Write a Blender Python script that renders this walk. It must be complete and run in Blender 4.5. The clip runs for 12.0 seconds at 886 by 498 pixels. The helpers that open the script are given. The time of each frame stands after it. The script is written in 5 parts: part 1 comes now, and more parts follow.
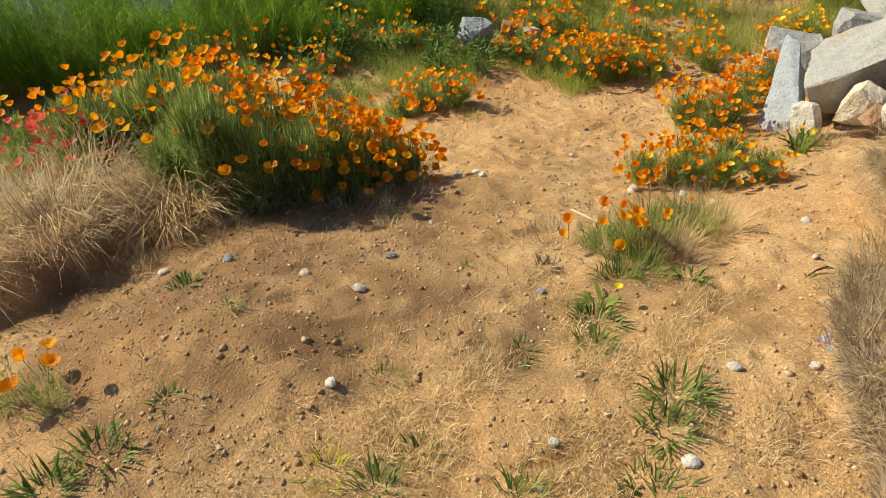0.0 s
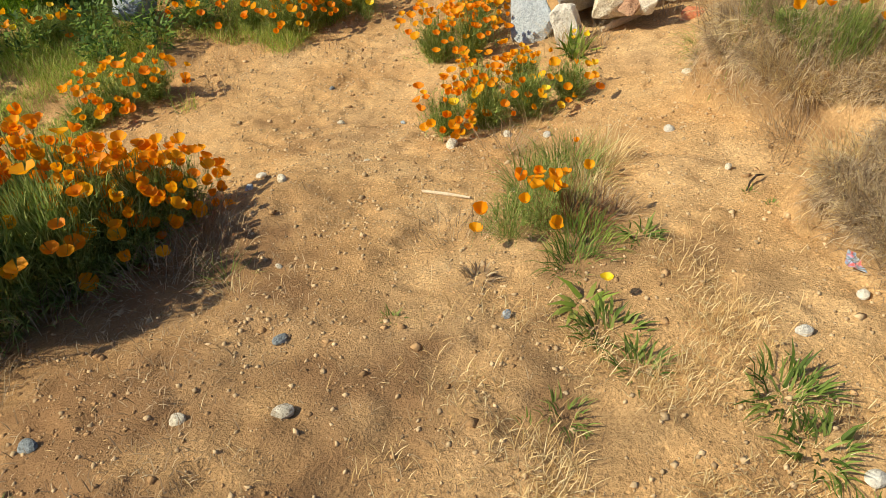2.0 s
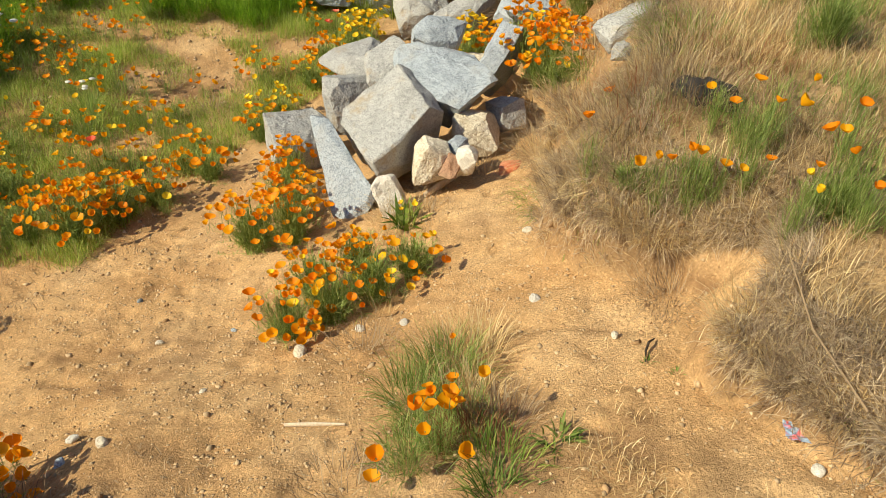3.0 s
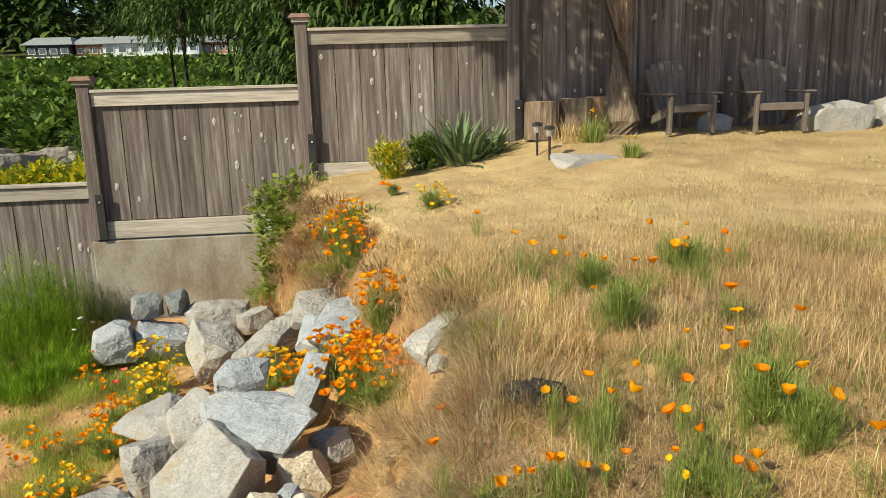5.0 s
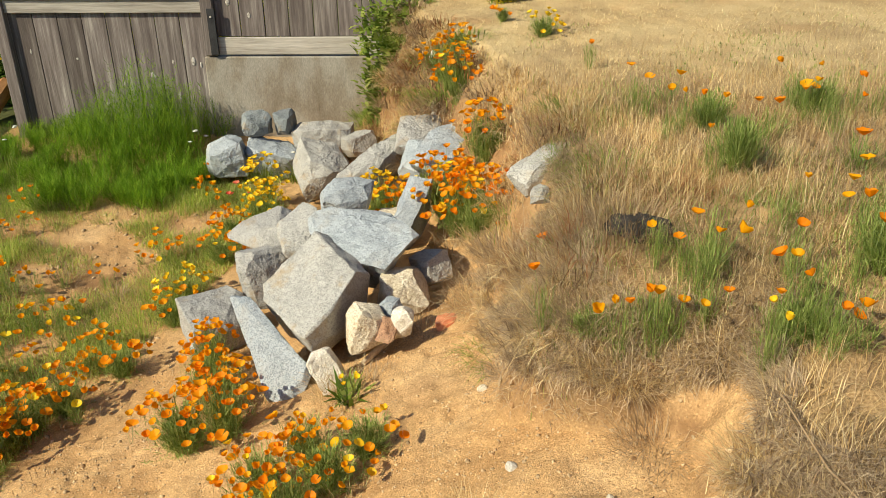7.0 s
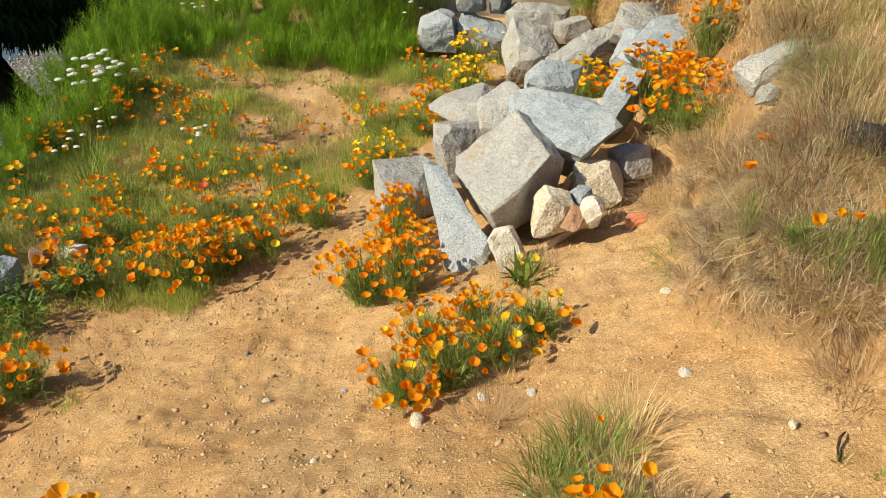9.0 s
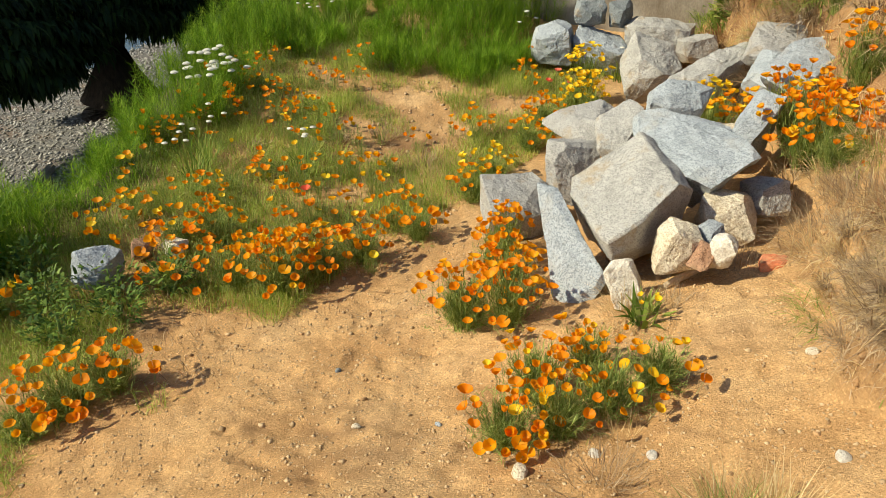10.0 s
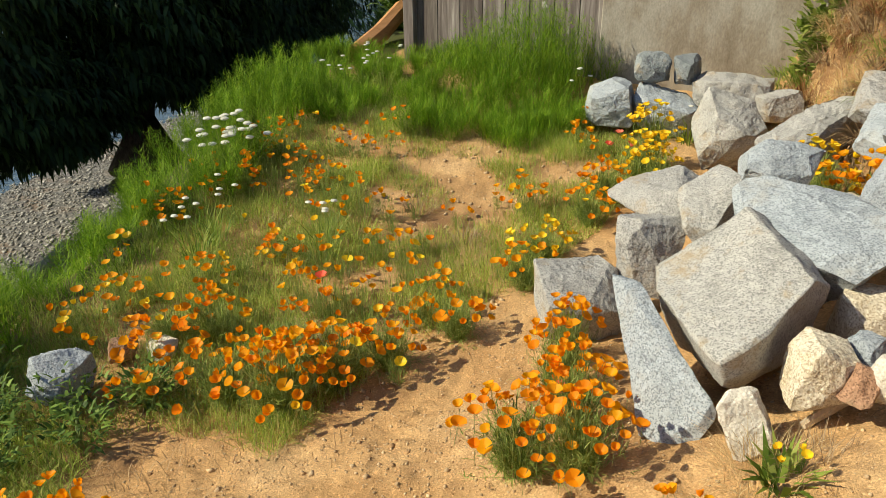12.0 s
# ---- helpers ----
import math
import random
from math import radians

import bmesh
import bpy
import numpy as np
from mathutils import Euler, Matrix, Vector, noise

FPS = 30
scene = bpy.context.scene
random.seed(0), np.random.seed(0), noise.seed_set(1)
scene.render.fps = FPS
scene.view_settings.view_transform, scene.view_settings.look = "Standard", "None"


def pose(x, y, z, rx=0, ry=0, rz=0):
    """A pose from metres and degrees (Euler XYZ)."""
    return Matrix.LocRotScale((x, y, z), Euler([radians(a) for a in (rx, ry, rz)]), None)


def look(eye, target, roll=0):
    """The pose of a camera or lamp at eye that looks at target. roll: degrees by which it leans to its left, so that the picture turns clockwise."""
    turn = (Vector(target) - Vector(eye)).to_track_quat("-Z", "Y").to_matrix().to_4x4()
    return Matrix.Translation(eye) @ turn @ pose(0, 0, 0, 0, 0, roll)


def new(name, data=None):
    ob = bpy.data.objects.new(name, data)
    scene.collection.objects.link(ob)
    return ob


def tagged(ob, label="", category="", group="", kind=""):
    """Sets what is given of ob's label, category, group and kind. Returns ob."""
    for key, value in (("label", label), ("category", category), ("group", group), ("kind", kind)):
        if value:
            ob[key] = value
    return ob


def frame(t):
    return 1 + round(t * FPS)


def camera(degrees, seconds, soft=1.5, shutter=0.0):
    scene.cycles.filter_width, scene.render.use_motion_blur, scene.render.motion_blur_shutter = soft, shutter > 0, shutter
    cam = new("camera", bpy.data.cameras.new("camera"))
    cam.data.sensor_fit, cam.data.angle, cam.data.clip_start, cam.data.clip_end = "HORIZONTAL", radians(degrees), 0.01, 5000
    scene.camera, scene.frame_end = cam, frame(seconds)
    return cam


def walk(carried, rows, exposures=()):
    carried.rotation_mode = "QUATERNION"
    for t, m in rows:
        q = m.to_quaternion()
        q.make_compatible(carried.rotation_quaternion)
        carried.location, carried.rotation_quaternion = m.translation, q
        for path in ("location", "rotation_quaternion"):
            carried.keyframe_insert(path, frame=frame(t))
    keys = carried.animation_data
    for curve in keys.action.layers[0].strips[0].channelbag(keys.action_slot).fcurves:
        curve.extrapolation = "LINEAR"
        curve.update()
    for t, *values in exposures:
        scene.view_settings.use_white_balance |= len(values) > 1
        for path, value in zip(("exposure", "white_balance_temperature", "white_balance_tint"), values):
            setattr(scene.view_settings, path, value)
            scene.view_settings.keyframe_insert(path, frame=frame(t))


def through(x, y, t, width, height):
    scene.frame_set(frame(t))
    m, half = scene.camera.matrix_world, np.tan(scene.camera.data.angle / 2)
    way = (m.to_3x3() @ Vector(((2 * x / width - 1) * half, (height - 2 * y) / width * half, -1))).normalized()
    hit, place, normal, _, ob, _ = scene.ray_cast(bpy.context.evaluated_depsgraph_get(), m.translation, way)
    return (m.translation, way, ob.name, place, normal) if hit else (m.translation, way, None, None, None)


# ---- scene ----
cam = camera(60.2, 12.0, 0.65)
PATH = [
    (0, (-0.018, 0.01, 1.505), (0.703, 1.304, 0.161), -2.3),
    (0.5, (-0.096, 0.323, 1.458), (0.778, 1.52, 0.115), -2.3),
    (1, (-0.125, 0.543, 1.394), (0.975, 1.499, 0.025), 0.4),
    (1.5, (-0.053, 0.797, 1.259), (1.144, 1.525, -0.168), 2.7),
    (2, (-0.034, 1.058, 1.149), (1.211, 1.674, -0.289), 3.3),
    (2.5, (0.137, 1.2, 1.082), (1.505, 1.697, -0.289), 4.7),
    (3, (0.284, 1.369, 1.09), (1.909, 1.625, -0.047), 4.0),
    (3.2, (0.354, 1.412, 1.104), (2.057, 1.587, 0.07), 2.3),
    (3.5, (0.426, 1.41, 1.137), (2.214, 1.507, 0.247), -1.3),
    (3.6, (0.415, 1.408, 1.142), (2.231, 1.502, 0.31), -1.7),
    (5.3, (0.464, 1.516, 1.145), (2.412, 1.279, 0.755), -1.8),
    (5.5, (0.468, 1.518, 1.131), (2.415, 1.284, 0.739), -2.0),
    (6, (0.465, 1.518, 1.123), (2.408, 1.309, 0.698), -1.9),
    (6.2, (0.466, 1.531, 1.125), (2.398, 1.373, 0.631), -1.3),
    (6.5, (0.476, 1.529, 1.111), (2.376, 1.454, 0.49), -1.1),
    (7, (0.441, 1.546, 1.112), (2.266, 1.588, 0.296), -0.4),
    (7.2, (0.441, 1.542, 1.099), (2.24, 1.631, 0.227), -0.2),
    (8.8, (0.47, 1.544, 0.999), (2.125, 1.954, -0.046), 0.5),
    (9, (0.483, 1.562, 0.994), (2.111, 2.061, -0.056), 0.7),
    (9.5, (0.577, 1.683, 0.968), (2.153, 2.327, -0.081), 1.0),
    (10, (0.679, 1.743, 0.925), (2.235, 2.456, -0.11), 1.3),
    (10.5, (0.808, 1.801, 0.87), (2.401, 2.509, -0.112), 1.4),
    (11, (0.979, 2.019, 0.807), (2.614, 2.622, -0.174), 1.3),
    (11.5, (1.204, 2.045, 0.735), (2.814, 2.719, -0.241), 0.1),
    (12, (1.471, 2.116, 0.612), (3.048, 2.968, -0.274), -0.6),
]
walk(cam, [(t, look(eye, target, roll)) for t, eye, target, roll in PATH])

# ---- world, sun, exposure ----
SUN = Vector((-0.46, 0.64, 0.60)).normalized()      # towards the sun
world = bpy.data.worlds.new("world")
scene.world = world
world.use_nodes = True
wn = world.node_tree
sky = wn.nodes.new("ShaderNodeTexSky")
sky.sky_type, sky.sun_disc = "NISHITA", False
sky.sun_elevation = math.asin(SUN.z)
sky.sun_rotation = math.atan2(SUN.x, SUN.y)
wn.links.new(sky.outputs[0], wn.nodes["Background"].inputs[0])
wn.nodes["Background"].inputs[1].default_value = 0.10
sun = new("sun", bpy.data.lights.new("sun", "SUN"))
sun.data.energy, sun.data.angle, sun.data.color = 5.0, radians(0.5), (1.0, 0.905, 0.64)
sun.matrix_basis = look(SUN * 50, (0, 0, 0))
scene.view_settings.exposure = 0.22


# ---- materials ----
def nodes_of(name):
    m = bpy.data.materials.new(name)
    m.use_nodes = True
    t = m.node_tree
    return m, t, t.nodes["Principled BSDF"], t.nodes["Material Output"]


def add(t, kind, **inputs):
    n = t.nodes.new(kind)
    for k, v in inputs.items():
        n.inputs[k].default_value = v
    return n


def ramp(t, fac, stops):
    r = t.nodes.new("ShaderNodeValToRGB")
    e = r.color_ramp.elements
    while len(e) < len(stops):
        e.new(0.5)
    for el, (p, c) in zip(e, stops):
        el.position, el.color = p, (*c, 1)
    t.links.new(fac, r.inputs[0])
    return r.outputs[0]


def mixed(t, fac, a, b, kind="MIX"):
    n = t.nodes.new("ShaderNodeMix")
    n.data_type, n.blend_type = "RGBA", kind
    for v, k in ((fac, 0), (a, 6), (b, 7)):
        if hasattr(v, "is_linked"):
            t.links.new(v, n.inputs[k])
        else:
            n.inputs[k].default_value = v if k == 0 else (*v, 1)
    return n.outputs[2]


def noise_of(t, scale, detail=4.0, rough=0.55, stretch=(1, 1, 1), coord="Object"):
    c = t.nodes.new("ShaderNodeTexCoord")
    mp = add(t, "ShaderNodeMapping")
    mp.inputs["Scale"].default_value = stretch
    t.links.new(c.outputs[coord], mp.inputs[0])
    n = add(t, "ShaderNodeTexNoise", Scale=scale, Detail=detail, Roughness=rough)
    t.links.new(mp.outputs[0], n.inputs["Vector"])
    return n.outputs[0], mp.outputs[0]


def bumped(t, bsdf, height, strength, distance):
    b = add(t, "ShaderNodeBump", Strength=strength, Distance=distance)
    t.links.new(height, b.inputs["Height"])
    t.links.new(b.outputs[0], bsdf.inputs["Normal"])


def surface(name, stops, scale=8.0, rough=0.85, bump=0.4, depth=0.01, fine=60.0, stretch=(1, 1, 1), vary=None, spec=0.3, metal=0.0):
    """A weathered surface: large blotches, fine grain and relief. vary: 'object' or 'island' shifts the tone piece by piece."""
    m, t, b, out = nodes_of(name)
    big, _ = noise_of(t, scale, 5, 0.6, stretch)
    small, _ = noise_of(t, fine, 3, 0.6, stretch)
    col = ramp(t, big, stops)
    shade = ramp(t, small, [(0.25, (0.72, 0.72, 0.72)), (0.75, (1.15, 1.15, 1.15))])
    col = mixed(t, 1.0, col, shade, "MULTIPLY")
    if vary:
        r = t.nodes.new("ShaderNodeObjectInfo" if vary == "object" else "ShaderNodeNewGeometry")
        tone = ramp(t, r.outputs["Random" if vary == "object" else "Random Per Island"], [(0.0, (0.68, 0.66, 0.64)), (1.0, (1.2, 1.2, 1.2))])
        col = mixed(t, 1.0, col, tone, "MULTIPLY")
    t.links.new(col, b.inputs["Base Color"])
    b.inputs["Roughness"].default_value, b.inputs["Specular IOR Level"].default_value, b.inputs["Metallic"].default_value = rough, spec, metal
    bumped(t, b, small, bump, depth)
    return m


def leafy(name, stops, through=0.35, rough=0.6, vary="island"):
    """Thin leaves, blades and petals: tone by piece, some light passing through."""
    m, t, b, out = nodes_of(name)
    r = t.nodes.new("ShaderNodeNewGeometry" if vary == "island" else "ShaderNodeObjectInfo")
    col = ramp(t, r.outputs["Random Per Island" if vary == "island" else "Random"], stops)
    big, _ = noise_of(t, 2.5, 3)
    col = mixed(t, 1.0, col, ramp(t, big, [(0.3, (0.75, 0.75, 0.72)), (0.7, (1.15, 1.15, 1.1))]), "MULTIPLY")
    t.links.new(col, b.inputs["Base Color"])
    b.inputs["Roughness"].default_value, b.inputs["Specular IOR Level"].default_value = rough, 0.25
    tr = t.nodes.new("ShaderNodeBsdfTranslucent")
    t.links.new(col, tr.inputs[0])
    mx = add(t, "ShaderNodeMixShader", Fac=through)
    t.links.new(b.outputs[0], mx.inputs[1])
    t.links.new(tr.outputs[0], mx.inputs[2])
    t.links.new(mx.outputs[0], out.inputs[0])
    return m


def soil():
    """Sandy earth with thatch, gravel, leaf litter, dark soil and painted shade laid in by the ground's own masks."""
    m, t, b, out = nodes_of("sandy_earth")
    big, _ = noise_of(t, 1.6, 5, 0.6)
    mid, _ = noise_of(t, 14, 5, 0.65)
    fine, v = noise_of(t, 120, 4, 0.7)
    grit = add(t, "ShaderNodeTexVoronoi", Scale=150.0)
    t.links.new(v, grit.inputs["Vector"])
    sand = ramp(t, big, [(0.3, (0.51, 0.300, 0.134)), (0.5, (0.61, 0.382, 0.182)), (0.7, (0.67, 0.450, 0.238))])
    sand = mixed(t, 1.0, sand, ramp(t, mid, [(0.3, (0.84, 0.82, 0.80)), (0.65, (1.06, 1.06, 1.06))]), "MULTIPLY")
    sand = mixed(t, 1.0, sand, ramp(t, fine, [(0.3, (0.72, 0.70, 0.68)), (0.7, (1.14, 1.14, 1.14))]), "MULTIPLY")
    sand = mixed(t, 1.0, sand, ramp(t, grit.outputs["Color"], [(0.0, (0.45, 0.42, 0.40)), (0.2, (0.9, 0.9, 0.9)), (0.75, (1.05, 1.05, 1.05)), (1.0, (1.6, 1.6, 1.6))]), "MULTIPLY")
    thatch = ramp(t, fine, [(0.3, (0.16, 0.10, 0.05)), (0.55, (0.36, 0.25, 0.13)), (0.75, (0.58, 0.45, 0.26))])
    bleached = ramp(t, fine, [(0.3, (0.40, 0.29, 0.14)), (0.55, (0.62, 0.48, 0.27)), (0.75, (0.78, 0.65, 0.40))])
    coarse = add(t, "ShaderNodeTexVoronoi", Scale=26.0)
    t.links.new(v, coarse.inputs["Vector"])
    gravel = ramp(t, coarse.outputs["Color"], [(0.0, (0.06, 0.06, 0.065)), (0.5, (0.15, 0.15, 0.15)), (1.0, (0.32, 0.31, 0.3))])
    litter = ramp(t, fine, [(0.3, (0.04, 0.05, 0.02)), (0.7, (0.14, 0.15, 0.06))])
    col = sand
    for mask, layer in (("thatch", thatch), ("bleached", bleached), ("gravel", gravel), ("litter", litter), ("dark_earth_and_shade", (0.25, 0.140, 0.070))):
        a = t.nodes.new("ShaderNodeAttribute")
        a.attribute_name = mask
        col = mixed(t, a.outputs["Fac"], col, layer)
    t.links.new(col, b.inputs["Base Color"])
    b.inputs["Roughness"].default_value, b.inputs["Specular IOR Level"].default_value = 0.95, 0.1
    lump, _ = noise_of(t, 38, 6, 0.7)
    total = fine
    for source in (mid, lump):
        h = t.nodes.new("ShaderNodeMath")
        h.operation = "ADD"
        t.links.new(total, h.inputs[0])
        t.links.new(source, h.inputs[1])
        total = h.outputs[0]
    bumped(t, b, total, 1.0, 0.0075)
    return m


def granite(name, dark, mid, light, stain=(0.36, 0.27, 0.16), much=0.7):
    """Speckled crystalline stone with brown weathering stains."""
    m, t, b, out = nodes_of(name)
    big, v = noise_of(t, 5.0, 7, 0.7)
    speck = add(t, "ShaderNodeTexVoronoi", Scale=205.0)
    t.links.new(v, speck.inputs["Vector"])
    blot, _ = noise_of(t, 38, 5, 0.75)
    col = ramp(t, big, [(0.32, mid), (0.5, light)])
    col = mixed(t, ramp(t, blot, [(0.55, (0, 0, 0)), (0.66, (0.5, 0.5, 0.5))]), col, mid)
    col = mixed(t, ramp(t, speck.outputs["Color"], [(0.30, (0.66, 0.66, 0.66)), (0.40, (0, 0, 0))]), col, dark)
    col = mixed(t, ramp(t, speck.outputs["Color"], [(0.74, (0, 0, 0)), (0.84, (0.6, 0.6, 0.6))]), col, tuple(min(.86, q * 1.3) for q in light))
    rust, _ = noise_of(t, 4.3, 6, 0.75)
    col = mixed(t, ramp(t, rust, [(0.53, (0, 0, 0)), (0.66, (much, much, much))]), col, stain)
    info = t.nodes.new("ShaderNodeObjectInfo")
    col = mixed(t, 1.0, col, ramp(t, info.outputs["Random"], [(0.0, (0.88, 0.88, 0.89)), (1.0, (1.08, 1.08, 1.06))]), "MULTIPLY")
    t.links.new(col, b.inputs["Base Color"])
    b.inputs["Roughness"].default_value = 0.8
    rel, _ = noise_of(t, 60, 7, 0.75)
    bumped(t, b, rel, 0.8, 0.012)
    return m


EARTH = soil()
STONE = granite("pale_granite", (0.13, 0.13, 0.135), (0.30, 0.295, 0.285), (0.455, 0.45, 0.44))
BLUE_STONE = granite("blue_grey_granite", (0.12, 0.14, 0.17), (0.28, 0.32, 0.365), (0.415, 0.46, 0.515), (0.42, 0.38, 0.32), 0.35)
TAN_STONE = granite("tan_stone", (0.30, 0.22, 0.13), (0.55, 0.46, 0.33), (0.70, 0.63, 0.52))
DARK_STONE = granite("dark_basalt", (0.05, 0.06, 0.07), (0.16, 0.19, 0.21), (0.27, 0.30, 0.32))
BROWN_STONE = granite("brown_stone", (0.14, 0.07, 0.04), (0.36, 0.19, 0.11), (0.46, 0.27, 0.17))
SHORE_STONE = granite("shore_rock", (0.08, 0.075, 0.07), (0.20, 0.18, 0.16), (0.32, 0.30, 0.27))
WHITE_STONE = granite("white_quartz", (0.5, 0.45, 0.4), (0.60, 0.55, 0.48), (0.72, 0.68, 0.61))
PEBBLE = surface("pebble_stone", [(0.3, (0.46, 0.32, 0.18)), (0.7, (0.64, 0.48, 0.30))], 30, vary="island")
BEACH_PEBBLE = surface("beach_shingle", [(0.3, (0.24, 0.24, 0.24)), (0.7, (0.5, 0.49, 0.47))], 12, vary="island")
BOARD = surface("weathered_fence_board", [(0.3, (0.095, 0.076, 0.072)), (0.5, (0.175, 0.148, 0.142)), (0.62, (0.26, 0.230, 0.218)), (0.75, (0.45, 0.42, 0.39))], 6, 0.85, 0.5, 0.006, 34, (3.0, 3.0, 0.16), vary="object")
RAIL = surface("silvered_rail", [(0.3, (0.24, 0.21, 0.19)), (0.45, (0.42, 0.39, 0.35)), (0.7, (0.58, 0.545, 0.50))], 6, 0.85, 0.5, 0.006, 30, (3.0, 0.16, 3.0), vary="object")
CAP = surface("brown_post_cap", [(0.3, (0.20, 0.12, 0.10)), (0.7, (0.34, 0.22, 0.18))], 10)
BRACKET = surface("black_steel", [(0.3, (0.02, 0.02, 0.022)), (0.7, (0.045, 0.045, 0.05))], 12, 0.5)
CONCRETE = surface("grey_concrete", [(0.28, (0.17, 0.135, 0.10)), (0.45, (0.27, 0.235, 0.19)), (0.55, (0.33, 0.305, 0.265)), (0.75, (0.39, 0.37, 0.33))], 2.6, 0.9, 0.4, 0.008, 70, (1, 1, 0.5))
BARK = surface("grey_brown_bark", [(0.3, (0.12, 0.085, 0.06)), (0.5, (0.25, 0.19, 0.14)), (0.7, (0.40, 0.32, 0.25))], 6, 0.95, 1.0, 0.03, 26, (3.5, 3.5, 0.28))
DARK_BARK = surface("dark_bark", [(0.3, (0.03, 0.022, 0.016)), (0.7, (0.09, 0.065, 0.05))], 6, 0.95, 1.0, 0.03, 26, (3.5, 3.5, 0.28))
CUT_WOOD = surface("cut_wood", [(0.3, (0.42, 0.27, 0.14)), (0.7, (0.6, 0.42, 0.25))], 8)
DRIFT = surface("bleached_driftwood", [(0.3, (0.48, 0.38, 0.27)), (0.7, (0.66, 0.55, 0.42))], 12, stretch=(0.3, 2, 2))
ORANGE_WOOD = surface("orange_brown_log", [(0.3, (0.38, 0.18, 0.07)), (0.7, (0.58, 0.31, 0.14))], 6, stretch=(0.4, 2, 2))
CHAIR = surface("grey_brown_resin", [(0.3, (0.13, 0.11, 0.095)), (0.7, (0.19, 0.165, 0.145))], 6, 0.6, 0.15, 0.003)
STRAW = leafy("dry_straw", [(0.0, (0.46, 0.29, 0.12)), (0.4, (0.64, 0.45, 0.22)), (0.8, (0.78, 0.61, 0.35)), (1.0, (0.86, 0.73, 0.47))], 0.25)
LAWN = leafy("bleached_lawn", [(0.0, (0.52, 0.38, 0.18)), (0.4, (0.74, 0.58, 0.33)), (0.75, (0.80, 0.65, 0.38)), (0.93, (0.85, 0.74, 0.48)), (1.0, (0.30, 0.36, 0.10))], 0.2)
DEAD = leafy("dead_brown_stems", [(0.0, (0.18, 0.11, 0.065)), (0.6, (0.40, 0.28, 0.17)), (1.0, (0.58, 0.45, 0.30))], 0.15)
MATTED = leafy("matted_dead_grass", [(0.0, (0.22, 0.15, 0.10)), (0.4, (0.42, 0.31, 0.21)), (0.8, (0.60, 0.47, 0.33)), (1.0, (0.74, 0.60, 0.42))], 0.15)
WEED = leafy("dark_weed_leaves", [(0.0, (0.07, 0.12, 0.02)), (0.5, (0.17, 0.25, 0.045)), (1.0, (0.36, 0.42, 0.12))], 0.35)
MEADOW = leafy("bright_bed_weeds", [(0.0, (0.19, 0.29, 0.04)), (0.5, (0.42, 0.52, 0.09)), (0.85, (0.64, 0.67, 0.20)), (1.0, (0.68, 0.56, 0.26))], 0.5)
FERNY = leafy("poppy_foliage", [(0.0, (0.14, 0.21, 0.04)), (0.5, (0.29, 0.38, 0.09)), (1.0, (0.50, 0.56, 0.20))], 0.4)
GREEN = leafy("weed_green", [(0.0, (0.10, 0.18, 0.025)), (0.5, (0.23, 0.33, 0.05)), (1.0, (0.47, 0.53, 0.14))], 0.4)
LIME = leafy("horsetail_green", [(0.0, (0.08, 0.18, 0.009)), (0.5, (0.19, 0.36, 0.018)), (1.0, (0.40, 0.55, 0.05))], 0.5)
CEDAR = leafy("cedar_sprays", [(0.0, (0.012, 0.03, 0.010)), (0.6, (0.03, 0.065, 0.018)), (1.0, (0.07, 0.12, 0.03))], 0.2)
FIR = leafy("fir_needles", [(0.0, (0.02, 0.045, 0.012)), (0.6, (0.05, 0.10, 0.02)), (1.0, (0.13, 0.20, 0.04))], 0.25)
SHRUB = leafy("shrub_leaves", [(0.0, (0.05, 0.10, 0.02)), (0.5, (0.12, 0.21, 0.035)), (1.0, (0.25, 0.36, 0.07))], 0.3)
BROOM = leafy("yellow_broom", [(0.0, (0.15, 0.24, 0.03)), (0.55, (0.38, 0.42, 0.03)), (0.7, (0.75, 0.62, 0.02)), (1.0, (0.85, 0.72, 0.04))], 0.3)
YUCCA = leafy("grey_green_sword_leaves", [(0.0, (0.08, 0.14, 0.06)), (0.6, (0.17, 0.25, 0.12)), (1.0, (0.32, 0.40, 0.22))], 0.2)
REDDISH = leafy("reddish_sorrel", [(0.0, (0.28, 0.10, 0.05)), (0.6, (0.40, 0.20, 0.09)), (1.0, (0.30, 0.28, 0.10))], 0.3)
ORANGE = leafy("orange_petal", [(0.0, (0.96, 0.28, 0.002)), (0.5, (0.97, 0.375, 0.003)), (1.0, (0.98, 0.48, 0.005))], 0.45, 0.55, "object")
YELLOW = leafy("yellow_petal", [(0.0, (0.90, 0.52, 0.01)), (1.0, (0.93, 0.70, 0.03))], 0.3, 0.45, "object")
CORAL = leafy("coral_petal", [(0.0, (0.85, 0.10, 0.05)), (1.0, (0.90, 0.22, 0.14))], 0.3, 0.45, "object")
WHITE = leafy("white_petal", [(0.0, (0.70, 0.70, 0.66)), (1.0, (0.84, 0.84, 0.80))], 0.3, 0.5)
HEART = leafy("yellow_heart", [(0.0, (0.90, 0.55, 0.02)), (1.0, (0.92, 0.66, 0.03))], 0.2)
STEM = leafy("pale_stem", [(0.0, (0.16, 0.24, 0.08)), (1.0, (0.28, 0.34, 0.14))], 0.2)


# ---- geometry helpers ----
RNG = np.random.default_rng(7)


